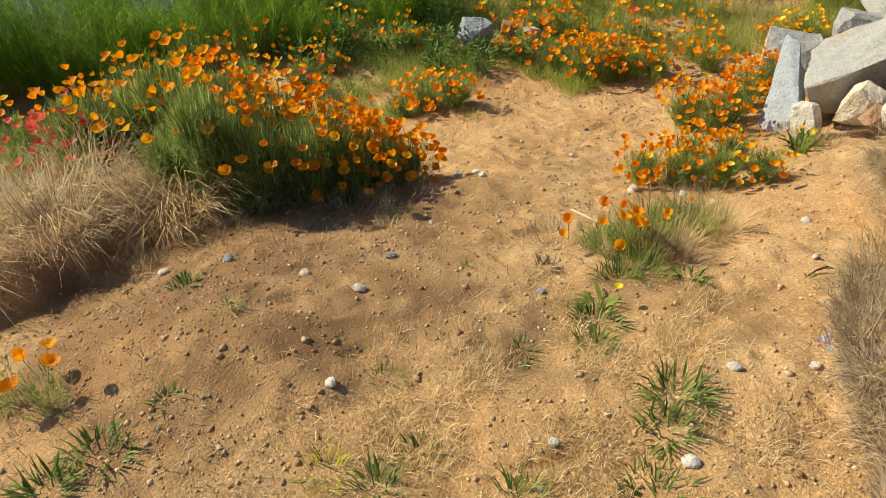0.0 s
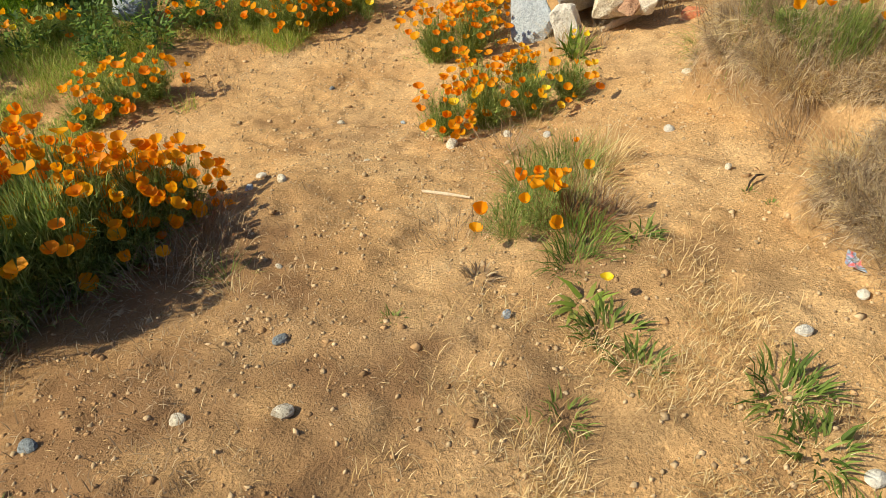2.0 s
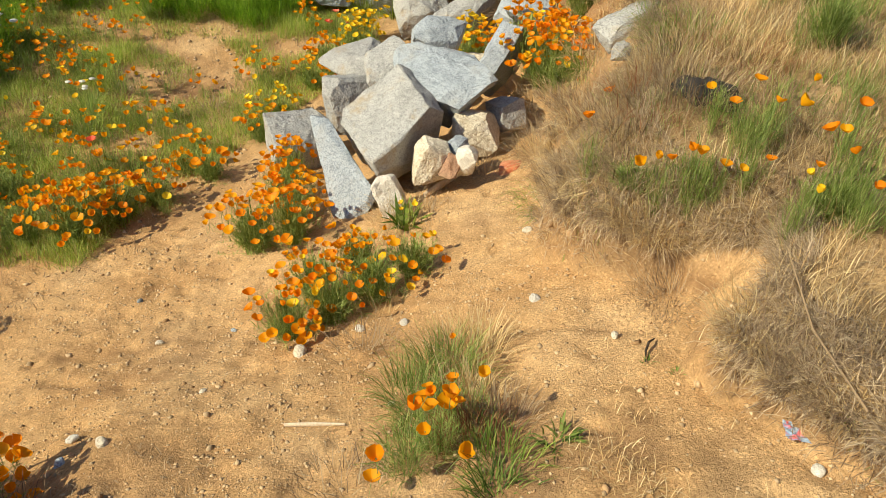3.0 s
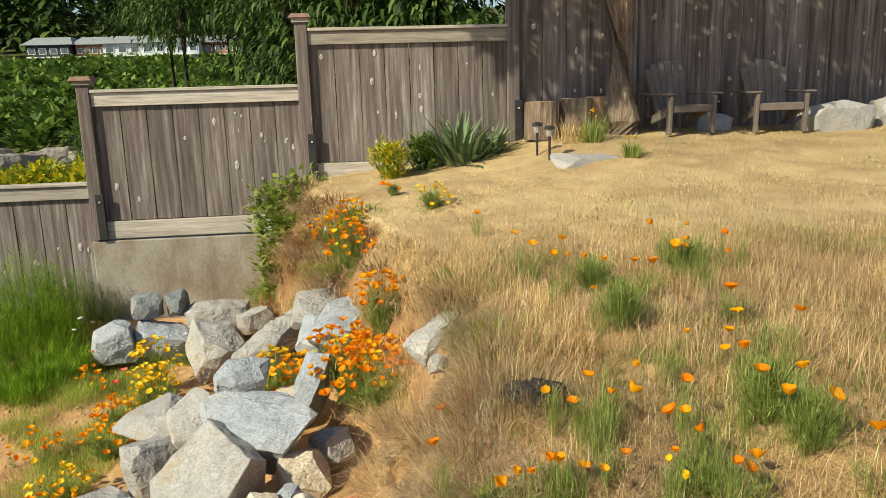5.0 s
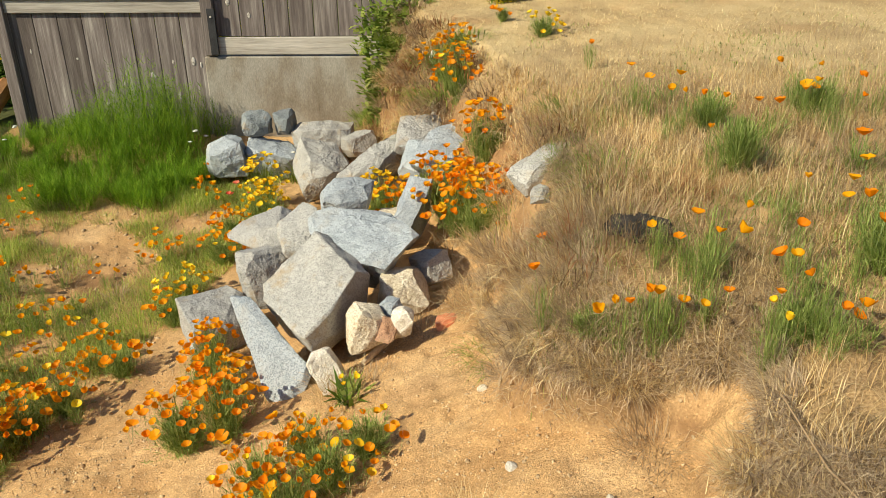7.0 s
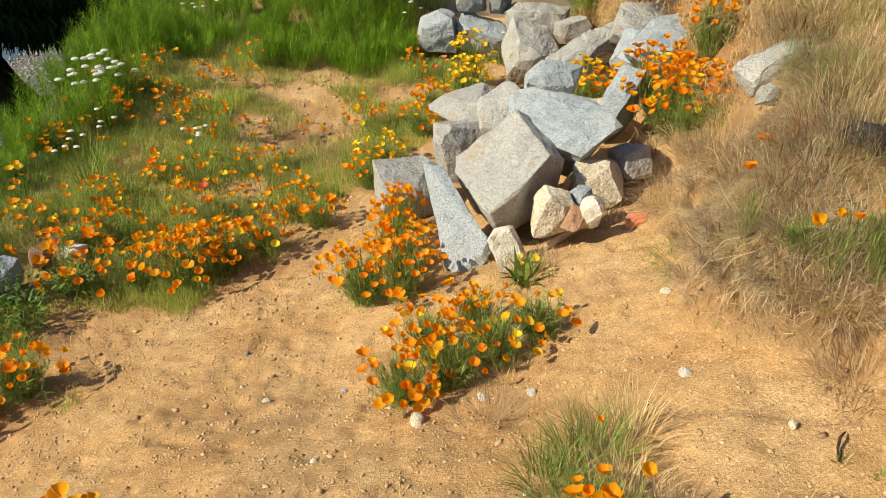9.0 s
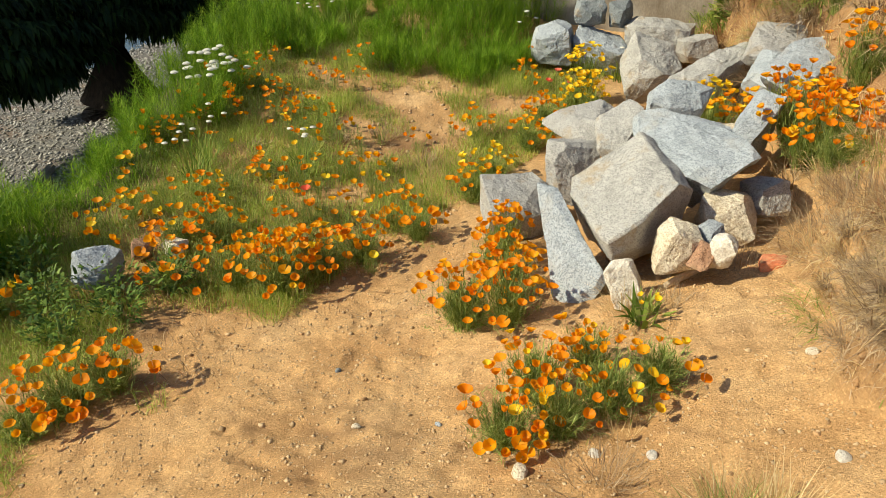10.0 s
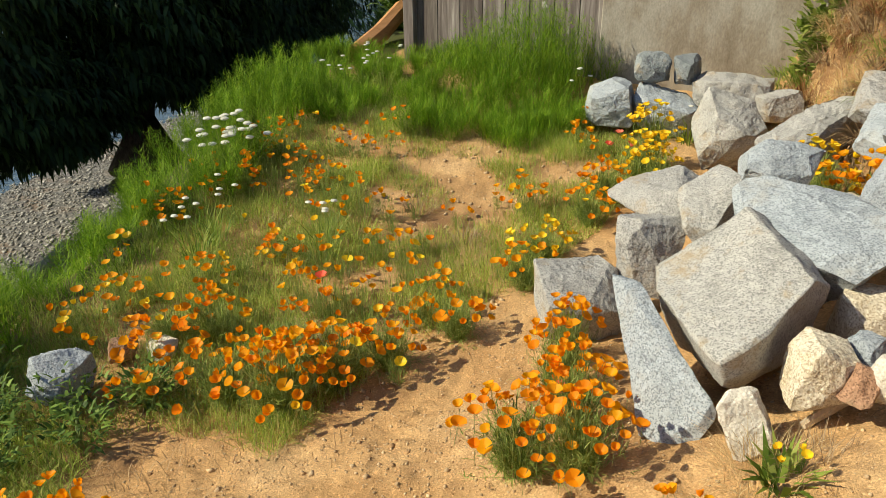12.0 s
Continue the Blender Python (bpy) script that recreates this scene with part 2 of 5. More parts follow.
def lattice(x, y, scale, seed):
    """Smooth value noise on the plan, -1 to 1."""
    grid = np.random.default_rng(seed).uniform(-1, 1, (64, 64))
    x, y = np.asarray(x, float), np.asarray(y, float)
    c, q = math.cos(seed * 1.9), math.sin(seed * 1.9)
    u, v = (c * x - q * y) / scale + seed * .37, (q * x + c * y) / scale
    i, j = np.floor(u).astype(int), np.floor(v).astype(int)
    a, b = u - i, v - j
    a, b = a * a * (3 - 2 * a), b * b * (3 - 2 * b)
    return (grid[i % 64, j % 64] * (1 - a) * (1 - b) + grid[(i + 1) % 64, j % 64] * a * (1 - b)
            + grid[i % 64, (j + 1) % 64] * (1 - a) * b + grid[(i + 1) % 64, (j + 1) % 64] * a * b)


def ease(v):
    v = np.clip(v, 0, 1)
    return v * v * (3 - 2 * v)


# foot of the cut bank: two turf lobes with a sandy bay between, then the long earth face
BANK_X = (-2, 0, 1.0, 1.3, 1.55, 1.72, 1.92, 2.04, 2.2, 2.36, 2.46, 2.53, 2.62, 2.78, 3.0, 3.4, 3.7, 4.3, 5, 6.2, 7.5, 8.6, 9.5)
BANK_Y = (-1.2, -.5, .08, .32, .58, .74, .88, .90, .86, .84, .92, 1.08, 1.24, 1.33, 1.38, 1.42, 1.46, 1.55, 1.65, 2.02, 2.37, 2.7, 2.9)
EDGE_X, EDGE_Y = (-3, 1.0, 2.4, 3.3, 4.2, 5.0, 6.0, 8, 10, 14, 60), (7.4, 7.2, 6.7, 6.1, 6.05, 6.35, 6.85, 7.65, 7.9, 8.3, 12)
WATER = -3.8


def bank_rise(x, y):
    """0 at the foot of the bank, 1 at its top, negative out on the path."""
    x, y = np.asarray(x, float), np.asarray(y, float)
    ragged = 0.045 * lattice(x, y, 0.21, 5) + 0.030 * lattice(x, y, 0.08, 6) + .012 * lattice(x, y, .035, 7)
    width = np.interp(x, (1.2, 1.6, 1.95, 2.1, 2.35, 2.5, 3.2, 4.2, 5, 9), (.34, .30, .26, .34, .34, .38, .48, .7, .9, .8))
    steep = (np.interp(x + .05, BANK_X, BANK_Y) - np.interp(x - .05, BANK_X, BANK_Y)) / .1
    return (np.interp(x, BANK_X, BANK_Y) + ragged - y) / np.sqrt(1 + steep * steep) / width


def bank_side(x, y):
    """0 on the sandy path and the bed, 1 on the dry slope above the cut bank: a low undercut lip, then a rounded shoulder."""
    u = bank_rise(x, y)
    lip = np.interp(x, (1.2, 1.6, 2.0, 2.15, 2.4, 2.5, 3.3, 4.0), (.2, .34, .30, .10, .10, .36, .30, .0))
    shoulder = np.where(np.asarray(x) < 3.7, np.sin(np.clip(u, 0, 1) * math.pi / 2), ease(u))
    return lip * ease((u + .02) / .07) + (1 - lip) * shoulder


def turf(x, y):
    """Where the mat of dry grass covers the slope and hangs over the bank."""
    begin = np.interp(x, (1.2, 1.9, 2.05, 2.2, 2.36, 2.48, 3.4, 4.0, 9), (-.03, -.03, .30, .50, .40, -.04, -.02, .62, .72))
    return ease((bank_rise(x, y) - begin + .12 * lattice(x, y, .11, 9) * (np.asarray(x) > 3.4)) / .07)


def height(x, y):
    x, y = np.asarray(x, float), np.asarray(y, float)
    path = .25 - .13 * x - .38 * y + .2 * np.exp(-((x - .6) ** 2 + (y - 2.4) ** 2 / 1.2))
    path = path + .15 * np.exp(-((x - .12) ** 2 / .22 + (y - 1.75) ** 2 / .22)) - .10 * np.exp(-((x - 2.65) ** 2 / .3 + (y - 2.4) ** 2 / .6)) + .07 * np.exp(-((x - 1.6) ** 2 + (y - 2.6) ** 2) / .06)
    path = path + .05 * np.exp(-((x - 2.3) ** 2 / .5 + (y - 1.2) ** 2 / .08))
    rim = y - 2.66 - .16 * x - .10 * lattice(x, y, .28, 13) - .05 * lattice(x, y, .1, 14)
    path = path + (.20 * ease(rim / .12) + .12 * ease(rim / .5)) * ease((.82 - x) / .45) * ease((6.4 - y) / 1.6)
    bed = -1.68 + .045 * np.clip(x - 4, 0, 6)
    low = np.logaddexp(6 * path, 6 * bed) / 6
    low = -np.logaddexp(-8 * low, .64) / 8
    past = y - np.interp(x, EDGE_X, EDGE_Y)
    beach = -3.35 - .13 * np.clip(past - 2.4, 0, 30)
    low = low + (beach - low) * ease(past / 2.4)
    up = -.09 + .0435 * np.minimum(x, 10) - .085 * np.maximum(y, -1.2) + .17 * ease((x - 6.5) / 2.5) * ease((.6 - y) / 1.4)
    side = bank_side(x, y)
    z = low * (1 - side) + up * side
    back = ease((x - 9.6) / .5)
    land = -.9 + .012 * (x - 10) + 1.4 * ease((2.5 - y) / 2)
    land = land + (-5.0 - land) * ease((y - 5.5 - .22 * (x - 10)) / 3) * ease((x - 11) / 3)
    z = z * (1 - back) + np.where(y > 6.5 + .22 * (x - 10), np.minimum(land, z), land) * back
    z = np.maximum(z, -4.2 + .14 * (x - 56))
    near = 1 - ease((np.hypot(x - 2.5, y - 2) - 5) / 4)
    rough_bank = 4 * side * (1 - side)
    trodden = (1 - side) * near
    z = z + near * (.014 * lattice(x, y, .34, 1) + .009 * lattice(x, y, .13, 2) + .006 * lattice(x, y, .055, 3))
    z = z + trodden * (.028 * np.minimum(lattice(x, y, .17, 8) + .30, 0) + .030 * np.minimum(lattice(x, y, .10, 10) + .35, 0) + .010 * np.maximum(lattice(x, y, .07, 15) - .35, 0))
    z = z + rough_bank * (x > 3.3) * (.10 * lattice(x, y, .30, 41) + .06 * lattice(x, y, .12, 42) + .03 * lattice(x, y, .055, 48))
    z = z + near * side * (x < 3.6) * (.03 * lattice(x, y, .16, 55) + .015 * lattice(x, y, .06, 56))
    return z + .03 * lattice(x, y, 1.3, 4)


def mesh_of(name, verts, tris, mats, index=None, smooth=False):
    """One mesh from arrays of corners and triangles."""
    me = bpy.data.meshes.new(name)
    verts, tris = np.ascontiguousarray(verts, np.float32), np.ascontiguousarray(tris, np.int32)
    me.vertices.add(len(verts))
    me.vertices.foreach_set("co", verts.ravel())
    me.loops.add(tris.size)
    me.loops.foreach_set("vertex_index", tris.ravel())
    me.polygons.add(len(tris))
    me.polygons.foreach_set("loop_start", np.arange(0, tris.size, 3, dtype=np.int32))
    for m in mats if isinstance(mats, (list, tuple)) else [mats]:
        me.materials.append(m)
    if index is not None:
        me.polygons.foreach_set("material_index", np.ascontiguousarray(index, np.int32))
    if smooth:
        me.polygons.foreach_set("use_smooth", np.ones(len(tris), bool))
    me.update(calc_edges=True)
    return me


def blades(base, az, lean, length, width, curve=0.35):
    """Tapered two-piece blades: arrays of corners and triangles."""
    n = len(base)
    az, lean, length, width, curve = (np.broadcast_to(np.asarray(v, float), (n,)) for v in (az, lean, length, width, curve))

    def way(l):
        return np.stack([np.cos(az) * np.sin(l), np.sin(az) * np.sin(l), np.cos(l)], 1)
    side = np.stack([-np.sin(az), np.cos(az), 0 * az], 1) * (width / 2)[:, None]
    mid = base + way(lean) * (length * .55)[:, None]
    tip = mid + way(lean + curve) * (length * .45)[:, None]
    v = np.stack([base - side, base + side, mid - side * .85, mid + side * .85, tip], 1).reshape(-1, 3)
    t = (np.arange(n) * 5)[:, None, None] + np.array([[0, 1, 3], [0, 3, 2], [2, 3, 4]])
    return v, t.reshape(-1, 3)


def joined(*sets):
    vs, ts, k = [], [], 0
    for v, t in sets:
        vs.append(v)
        ts.append(t + k)
        k += len(v)
    return np.concatenate(vs), np.concatenate(ts)


def part(name, bm, material, parent, label=""):
    me = bpy.data.meshes.new(name)
    bm.to_mesh(me)
    bm.free()
    me.materials.append(material)
    ob = new(name, me)
    ob.parent = parent
    return tagged(ob, label)


def piece(name, me, parent, m=None, label=""):
    ob = new(name, me)
    ob.parent = parent
    if m is not None:
        ob.matrix_basis = m
    return tagged(ob, label)


def box(size, at=(0, 0, 0), bevel=0.004, turn=None):
    bm = bmesh.new()
    bmesh.ops.create_cube(bm, size=1.0)
    bmesh.ops.scale(bm, vec=size, verts=bm.verts)
    if bevel:
        bmesh.ops.bevel(bm, geom=bm.edges, offset=bevel, segments=1, affect="EDGES")
    if turn is not None:
        bmesh.ops.transform(bm, matrix=turn, verts=bm.verts)
    bmesh.ops.translate(bm, vec=at, verts=bm.verts)
    return bm


def tube(points, radii, sides=10, rough=0.0):
    """A tapered limb through points, with closed ends."""
    bm = bmesh.new()
    rings = []
    for k, (p, r) in enumerate(zip(points, radii)):
        p = Vector(p)
        a = Vector(points[max(k - 1, 0)])
        b = Vector(points[min(k + 1, len(points) - 1)])
        q = (b - a).to_track_quat("Z", "Y")
        rings.append([bm.verts.new(p + q @ Vector((math.cos(i * math.tau / sides), math.sin(i * math.tau / sides), 0)) * r * (1 + rough * noise.noise(Vector((i * 1.7, p.z * 1.3, r * 9)))))
                      for i in range(sides)])
    for lo, hi in zip(rings, rings[1:]):
        for i in range(sides):
            bm.faces.new((lo[i], lo[(i + 1) % sides], hi[(i + 1) % sides], hi[i]))
    bm.faces.new(rings[0][::-1])
    bm.faces.new(rings[-1])
    return bm


def thing(name, x, y, z=None, label="", category="", group="", kind="", sink=0.0, turn=0.0, size=1.0):
    ob = new(name)
    ob.empty_display_size = 0.05
    ob.matrix_basis = pose(x, y, (float(height(x, y)) if z is None else z) - sink, 0, 0, turn) @ Matrix.Scale(size, 4)
    return tagged(ob, label, category, group, kind)


# ---- the ground: one sheet from the path to the far shore ----
def spread(*runs):
    return np.unique(np.concatenate([np.arange(a, b, s) for a, b, s in runs]).round(4))


gx = spread((-60, -8, 6), (-8, -1.2, .5), (-1.2, -.4, .03), (-.4, 3.9, .015), (3.9, 9.7, .045), (9.7, 10.2, .09), (10.2, 30, .8), (30, 320, 6))
gy = spread((-80, -10, 6), (-10, -3, .4), (-3, -.5, .09), (-.5, .3, .04), (.3, 3.6, .015), (3.6, 5, .035), (5, 9, .09), (9, 16, .3), (16, 40, 1.5), (40, 160, 6))
GX, GY = np.meshgrid(gx, gy, indexing="ij")
n, k = GX.shape
cell = (np.arange(n - 1)[:, None] * k + np.arange(k - 1)[None, :]).ravel()
ground_tris = np.concatenate([np.stack([cell, cell + k, cell + k + 1], 1), np.stack([cell, cell + k + 1, cell + 1], 1)])
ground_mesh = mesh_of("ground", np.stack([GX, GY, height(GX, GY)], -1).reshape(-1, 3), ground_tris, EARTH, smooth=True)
flat_x, flat_y = GX.ravel(), GY.ravel()
past_edge = flat_y - np.interp(flat_x, EDGE_X, EDGE_Y)
top_side = bank_side(flat_x, flat_y)
patchy = lattice(flat_x, flat_y, .3, 11) + .6 * lattice(flat_x, flat_y, .1, 12)
masks = {
    # dark soil, plus painted shade: band under the bank lip, patches by the bush
    "dark_earth_and_shade": .5 * np.exp(-((bank_rise(flat_x, flat_y) - .03) / .035) ** 2) * (flat_x > 1.5) * (flat_x < 3.5) + np.clip(1.1 * np.exp(-((flat_x - .2) ** 2 / .8 + (flat_y - 1.9) ** 2 / .5)) * (.8 + .7 * patchy) + .8 * np.exp(-((flat_x - 1.05) ** 2 / .2 + (flat_y - 2.5) ** 2 / .1)) + .45 * ease(patchy - .2), 0, .9) * (1 - top_side) + np.clip(4 * top_side * (1 - top_side) * (flat_x > 3.4) * (.35 + .3 * ease((flat_x - 5) / 1.5) + .5 * patchy), 0, .9) + .5 * ease((1.0 - flat_x) / .4) * ease((flat_y - 2.7) / .3) * (past_edge < -.4) + np.clip(.05 + .35 * patchy, 0, .5) * ease((flat_y - 3.8) / .6) * (flat_x > 2.6) * (past_edge < 0) * (flat_x < 9),
    "thatch": np.clip(turf(flat_x, flat_y) * (.85 + .3 * patchy) + .7 * ease((patchy + .1)) * np.exp(-((flat_x - .9) ** 2 + (flat_y - 1.0) ** 2) / .5)
                      + .5 * ease((1.0 - flat_x) / .4) * ease((flat_y - 2.7) / .4), 0, 1) * (flat_x < 9.7),
    "bleached": np.clip(.62 + .35 * lattice(flat_x, flat_y, .55, 63) + .3 * lattice(flat_x, flat_y, .16, 64), 0, 1) * turf(flat_x, flat_y) * ease((flat_x - 4.3 - .35 * flat_y) / 1.6) * (flat_x < 9.7),
    "gravel": ease((past_edge - 1.9) / .6) * (flat_x < 40),
    "litter": np.clip(ease((past_edge + .4) / .4) * (1 - ease((past_edge - 1.9) / .6)) + (flat_x > 9.8) * (past_edge < 0) + (flat_x > 50), 0, 1),
}
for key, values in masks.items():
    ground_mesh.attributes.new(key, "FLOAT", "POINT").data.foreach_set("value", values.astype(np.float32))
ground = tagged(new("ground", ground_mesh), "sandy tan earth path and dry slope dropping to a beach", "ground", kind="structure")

sea = tagged(new("water", mesh_of("water", [(-60, 6, WATER), (150, 6, WATER), (150, 160, WATER), (-60, 160, WATER)], [(0, 1, 2), (0, 2, 3)], surface("sea_water", [(0.3, (0.03, 0.06, 0.09)), (0.7, (0.07, 0.11, 0.15))], 1.5, 0.12, 0.6, 0.05, 6.0, spec=0.6))),
             "calm grey-blue sea water beyond the shingle beach", "water", kind="structure")


# ---- rocks ----
def hull_rock(name, corners, material, label, seed=0, rough=0.02, group="rock pile"):
    """A broken block: the hull of a few corners, with worn arrises and a chipped skin."""
    bm = bmesh.new()
    for c in corners:
        bm.verts.new(c)
    out = bmesh.ops.convex_hull(bm, input=bm.verts)
    bmesh.ops.delete(bm, geom=[v for v in bm.verts if not v.link_faces], context="VERTS")
    r = random.Random(seed * 7 + 1)
    for _ in range(12):      # broken faces
        d = Vector((r.gauss(0, 1), r.gauss(0, 1), r.gauss(0, .8))).normalized()
        ends = [v.co.dot(d) for v in bm.verts]
        at = max(ends) - (max(ends) - min(ends)) * r.uniform(.03, .10)
        bmesh.ops.bisect_plane(bm, geom=bm.verts[:] + bm.edges[:] + bm.faces[:], plane_co=d * at, plane_no=d, clear_outer=True)
        left = [v.co.copy() for v in bm.verts]
        bm.clear()
        for c in left:
            bm.verts.new(c)
        bmesh.ops.convex_hull(bm, input=bm.verts)
        bmesh.ops.delete(bm, geom=[v for v in bm.verts if not v.link_faces], context="VERTS")
    bmesh.ops.dissolve_limit(bm, angle_limit=0.12, verts=bm.verts, edges=bm.edges)
    span = max((max(v.co[i] for v in bm.verts) - min(v.co[i] for v in bm.verts)) for i in range(3))
    bmesh.ops.bevel(bm, geom=bm.edges, offset=span * 0.010, segments=1, affect="EDGES", clamp_overlap=True)
    bmesh.ops.triangulate(bm, faces=bm.faces)
    for cut in range(5):
        long = [e for e in bm.edges if e.calc_length() > span * 0.05]
        if not long:
            break
        bmesh.ops.subdivide_edges(bm, edges=long, cuts=1)
        bmesh.ops.triangulate(bm, faces=[f for f in bm.faces if len(f.verts) > 3])
    bm.normal_update()
    for v in bm.verts:
        p = v.co * 1.0 + Vector((seed * 3.1, seed * 1.7, 0))
        chip = noise.noise(p * (2.2 / span)) * 1.3 + noise.noise(p * (6 / span)) * 0.8 + abs(noise.noise(p * (13 / span))) * 0.6 + noise.noise(p * (26 / span)) * 0.3
        v.co += v.normal * chip * rough * span
    me = bpy.data.meshes.new(name)
    centre = sum((v.co for v in bm.verts), Vector()) / len(bm.verts)
    bmesh.ops.translate(bm, vec=-centre, verts=bm.verts)
    bm.to_mesh(me)
    bm.free()
    me.materials.append(material)
    ob = new(name, me)
    ob.location = centre
    return tagged(ob, label, "rock", group)


def block(size, turn, at, seed, cut=0.26):
    """Corners of a rough stone: a boxy lump with uneven shoulders."""
    r = random.Random(seed)
    m = Euler([radians(a) for a in turn]).to_matrix()
    pts = []
    for sx in (-1, 1):
        for sy in (-1, 1):
            for sz in (-1, 1):
                pts.append(m @ Vector([s * size[i] / 2 * (1 - .6 * r.random()) for i, s in enumerate((sx, sy, sz))]) + Vector(at))
    for _ in range(14):
        d = Vector((r.gauss(0, 1), r.gauss(0, 1), r.gauss(0, 1))).normalized()
        k = (abs(d.x) ** 8 + abs(d.y) ** 8 + abs(d.z) ** 8) ** -0.125
        d = d * k * (1 - cut * r.random())
        pts.append(m @ Vector([d[i] * size[i] / 2 for i in range(3)]) + Vector(at))
    return pts


# the six large blocks at the near end of the pile
hull_rock("rock", [(4.06, 2.78, -.76), (4.03, 2.66, -.78), (3.63, 2.50, -1.2), (3.63, 2.36, -1.2), (3.66, 2.28, -1.0), (4.2, 2.8, -.84), (3.9, 2.56, -1.3), (3.84, 2.32, -1.1)],
          BLUE_STONE, "tall blue-grey blade of rock leaning on the pile", 1, 0.018)
hull_rock("rock", [(4.58, 2.43, -.60), (4.64, 2.62, -.80), (4.22, 2.70, -.84), (3.63, 2.27, -.81), (3.72, 2.23, -.78), (3.86, 2.17, -.70), (4.01, 2.08, -.62), (4.14, 1.98, -.74), (4.5, 2.15, -.72), (3.84, 2.29, -1.02), (4.16, 2.08, -1.02), (4.5, 2.6, -1.2), (4.15, 2.45, -1.15)],
          STONE, "broad pale granite boulder tilted with a flat face", 2, 0.018)
hull_rock("rock", [(4.86, 2.46, -.58), (4.66, 2.52, -.66), (4.70, 1.97, -.54), (4.34, 1.75, -.56), (4.20, 1.88, -.72), (4.26, 2.15, -.66), (5.2, 2.36, -.78), (4.95, 1.9, -.72), (4.5, 2.05, -.95), (4.6, 2.35, -.9)],
          BLUE_STONE, "blue-grey granite slab lying across the pile", 3, 0.02)
hull_rock("rock", [(5.36, 3.2, -1.0), (5.5, 3.17, -.95), (5.62, 2.83, -.84), (5.09, 2.75, -.82), (4.96, 2.6, -.98), (5.14, 2.92, -.99), (5.52, 2.62, -.93), (5.5, 2.8, -1.2)],
          STONE, "pale granite block overhanging to a point", 4, 0.02)
hull_rock("rock", [(5.05, 2.77, -.8), (5.32, 2.6, -.70), (5.08, 2.44, -.70), (4.81, 2.53, -.93), (4.87, 2.67, -.88), (5.56, 2.6, -.84), (5.2, 2.55, -1.2), (4.9, 2.5, -1.15)],
          STONE, "pale granite block wedged beside the slab", 5, 0.02)
hull_rock("rock", block((.46, .46, .34), (8, -14, 35), (4.66, 3.08, -1.3), 21), STONE, "low pale grey rock among poppies", 6)
hull_rock("rock", block((.34, .36, .42), (5, 20, 20), (4.93, 2.84, -1.1), 22), STONE, "pale rock tucked beneath an overhanging block", 7)
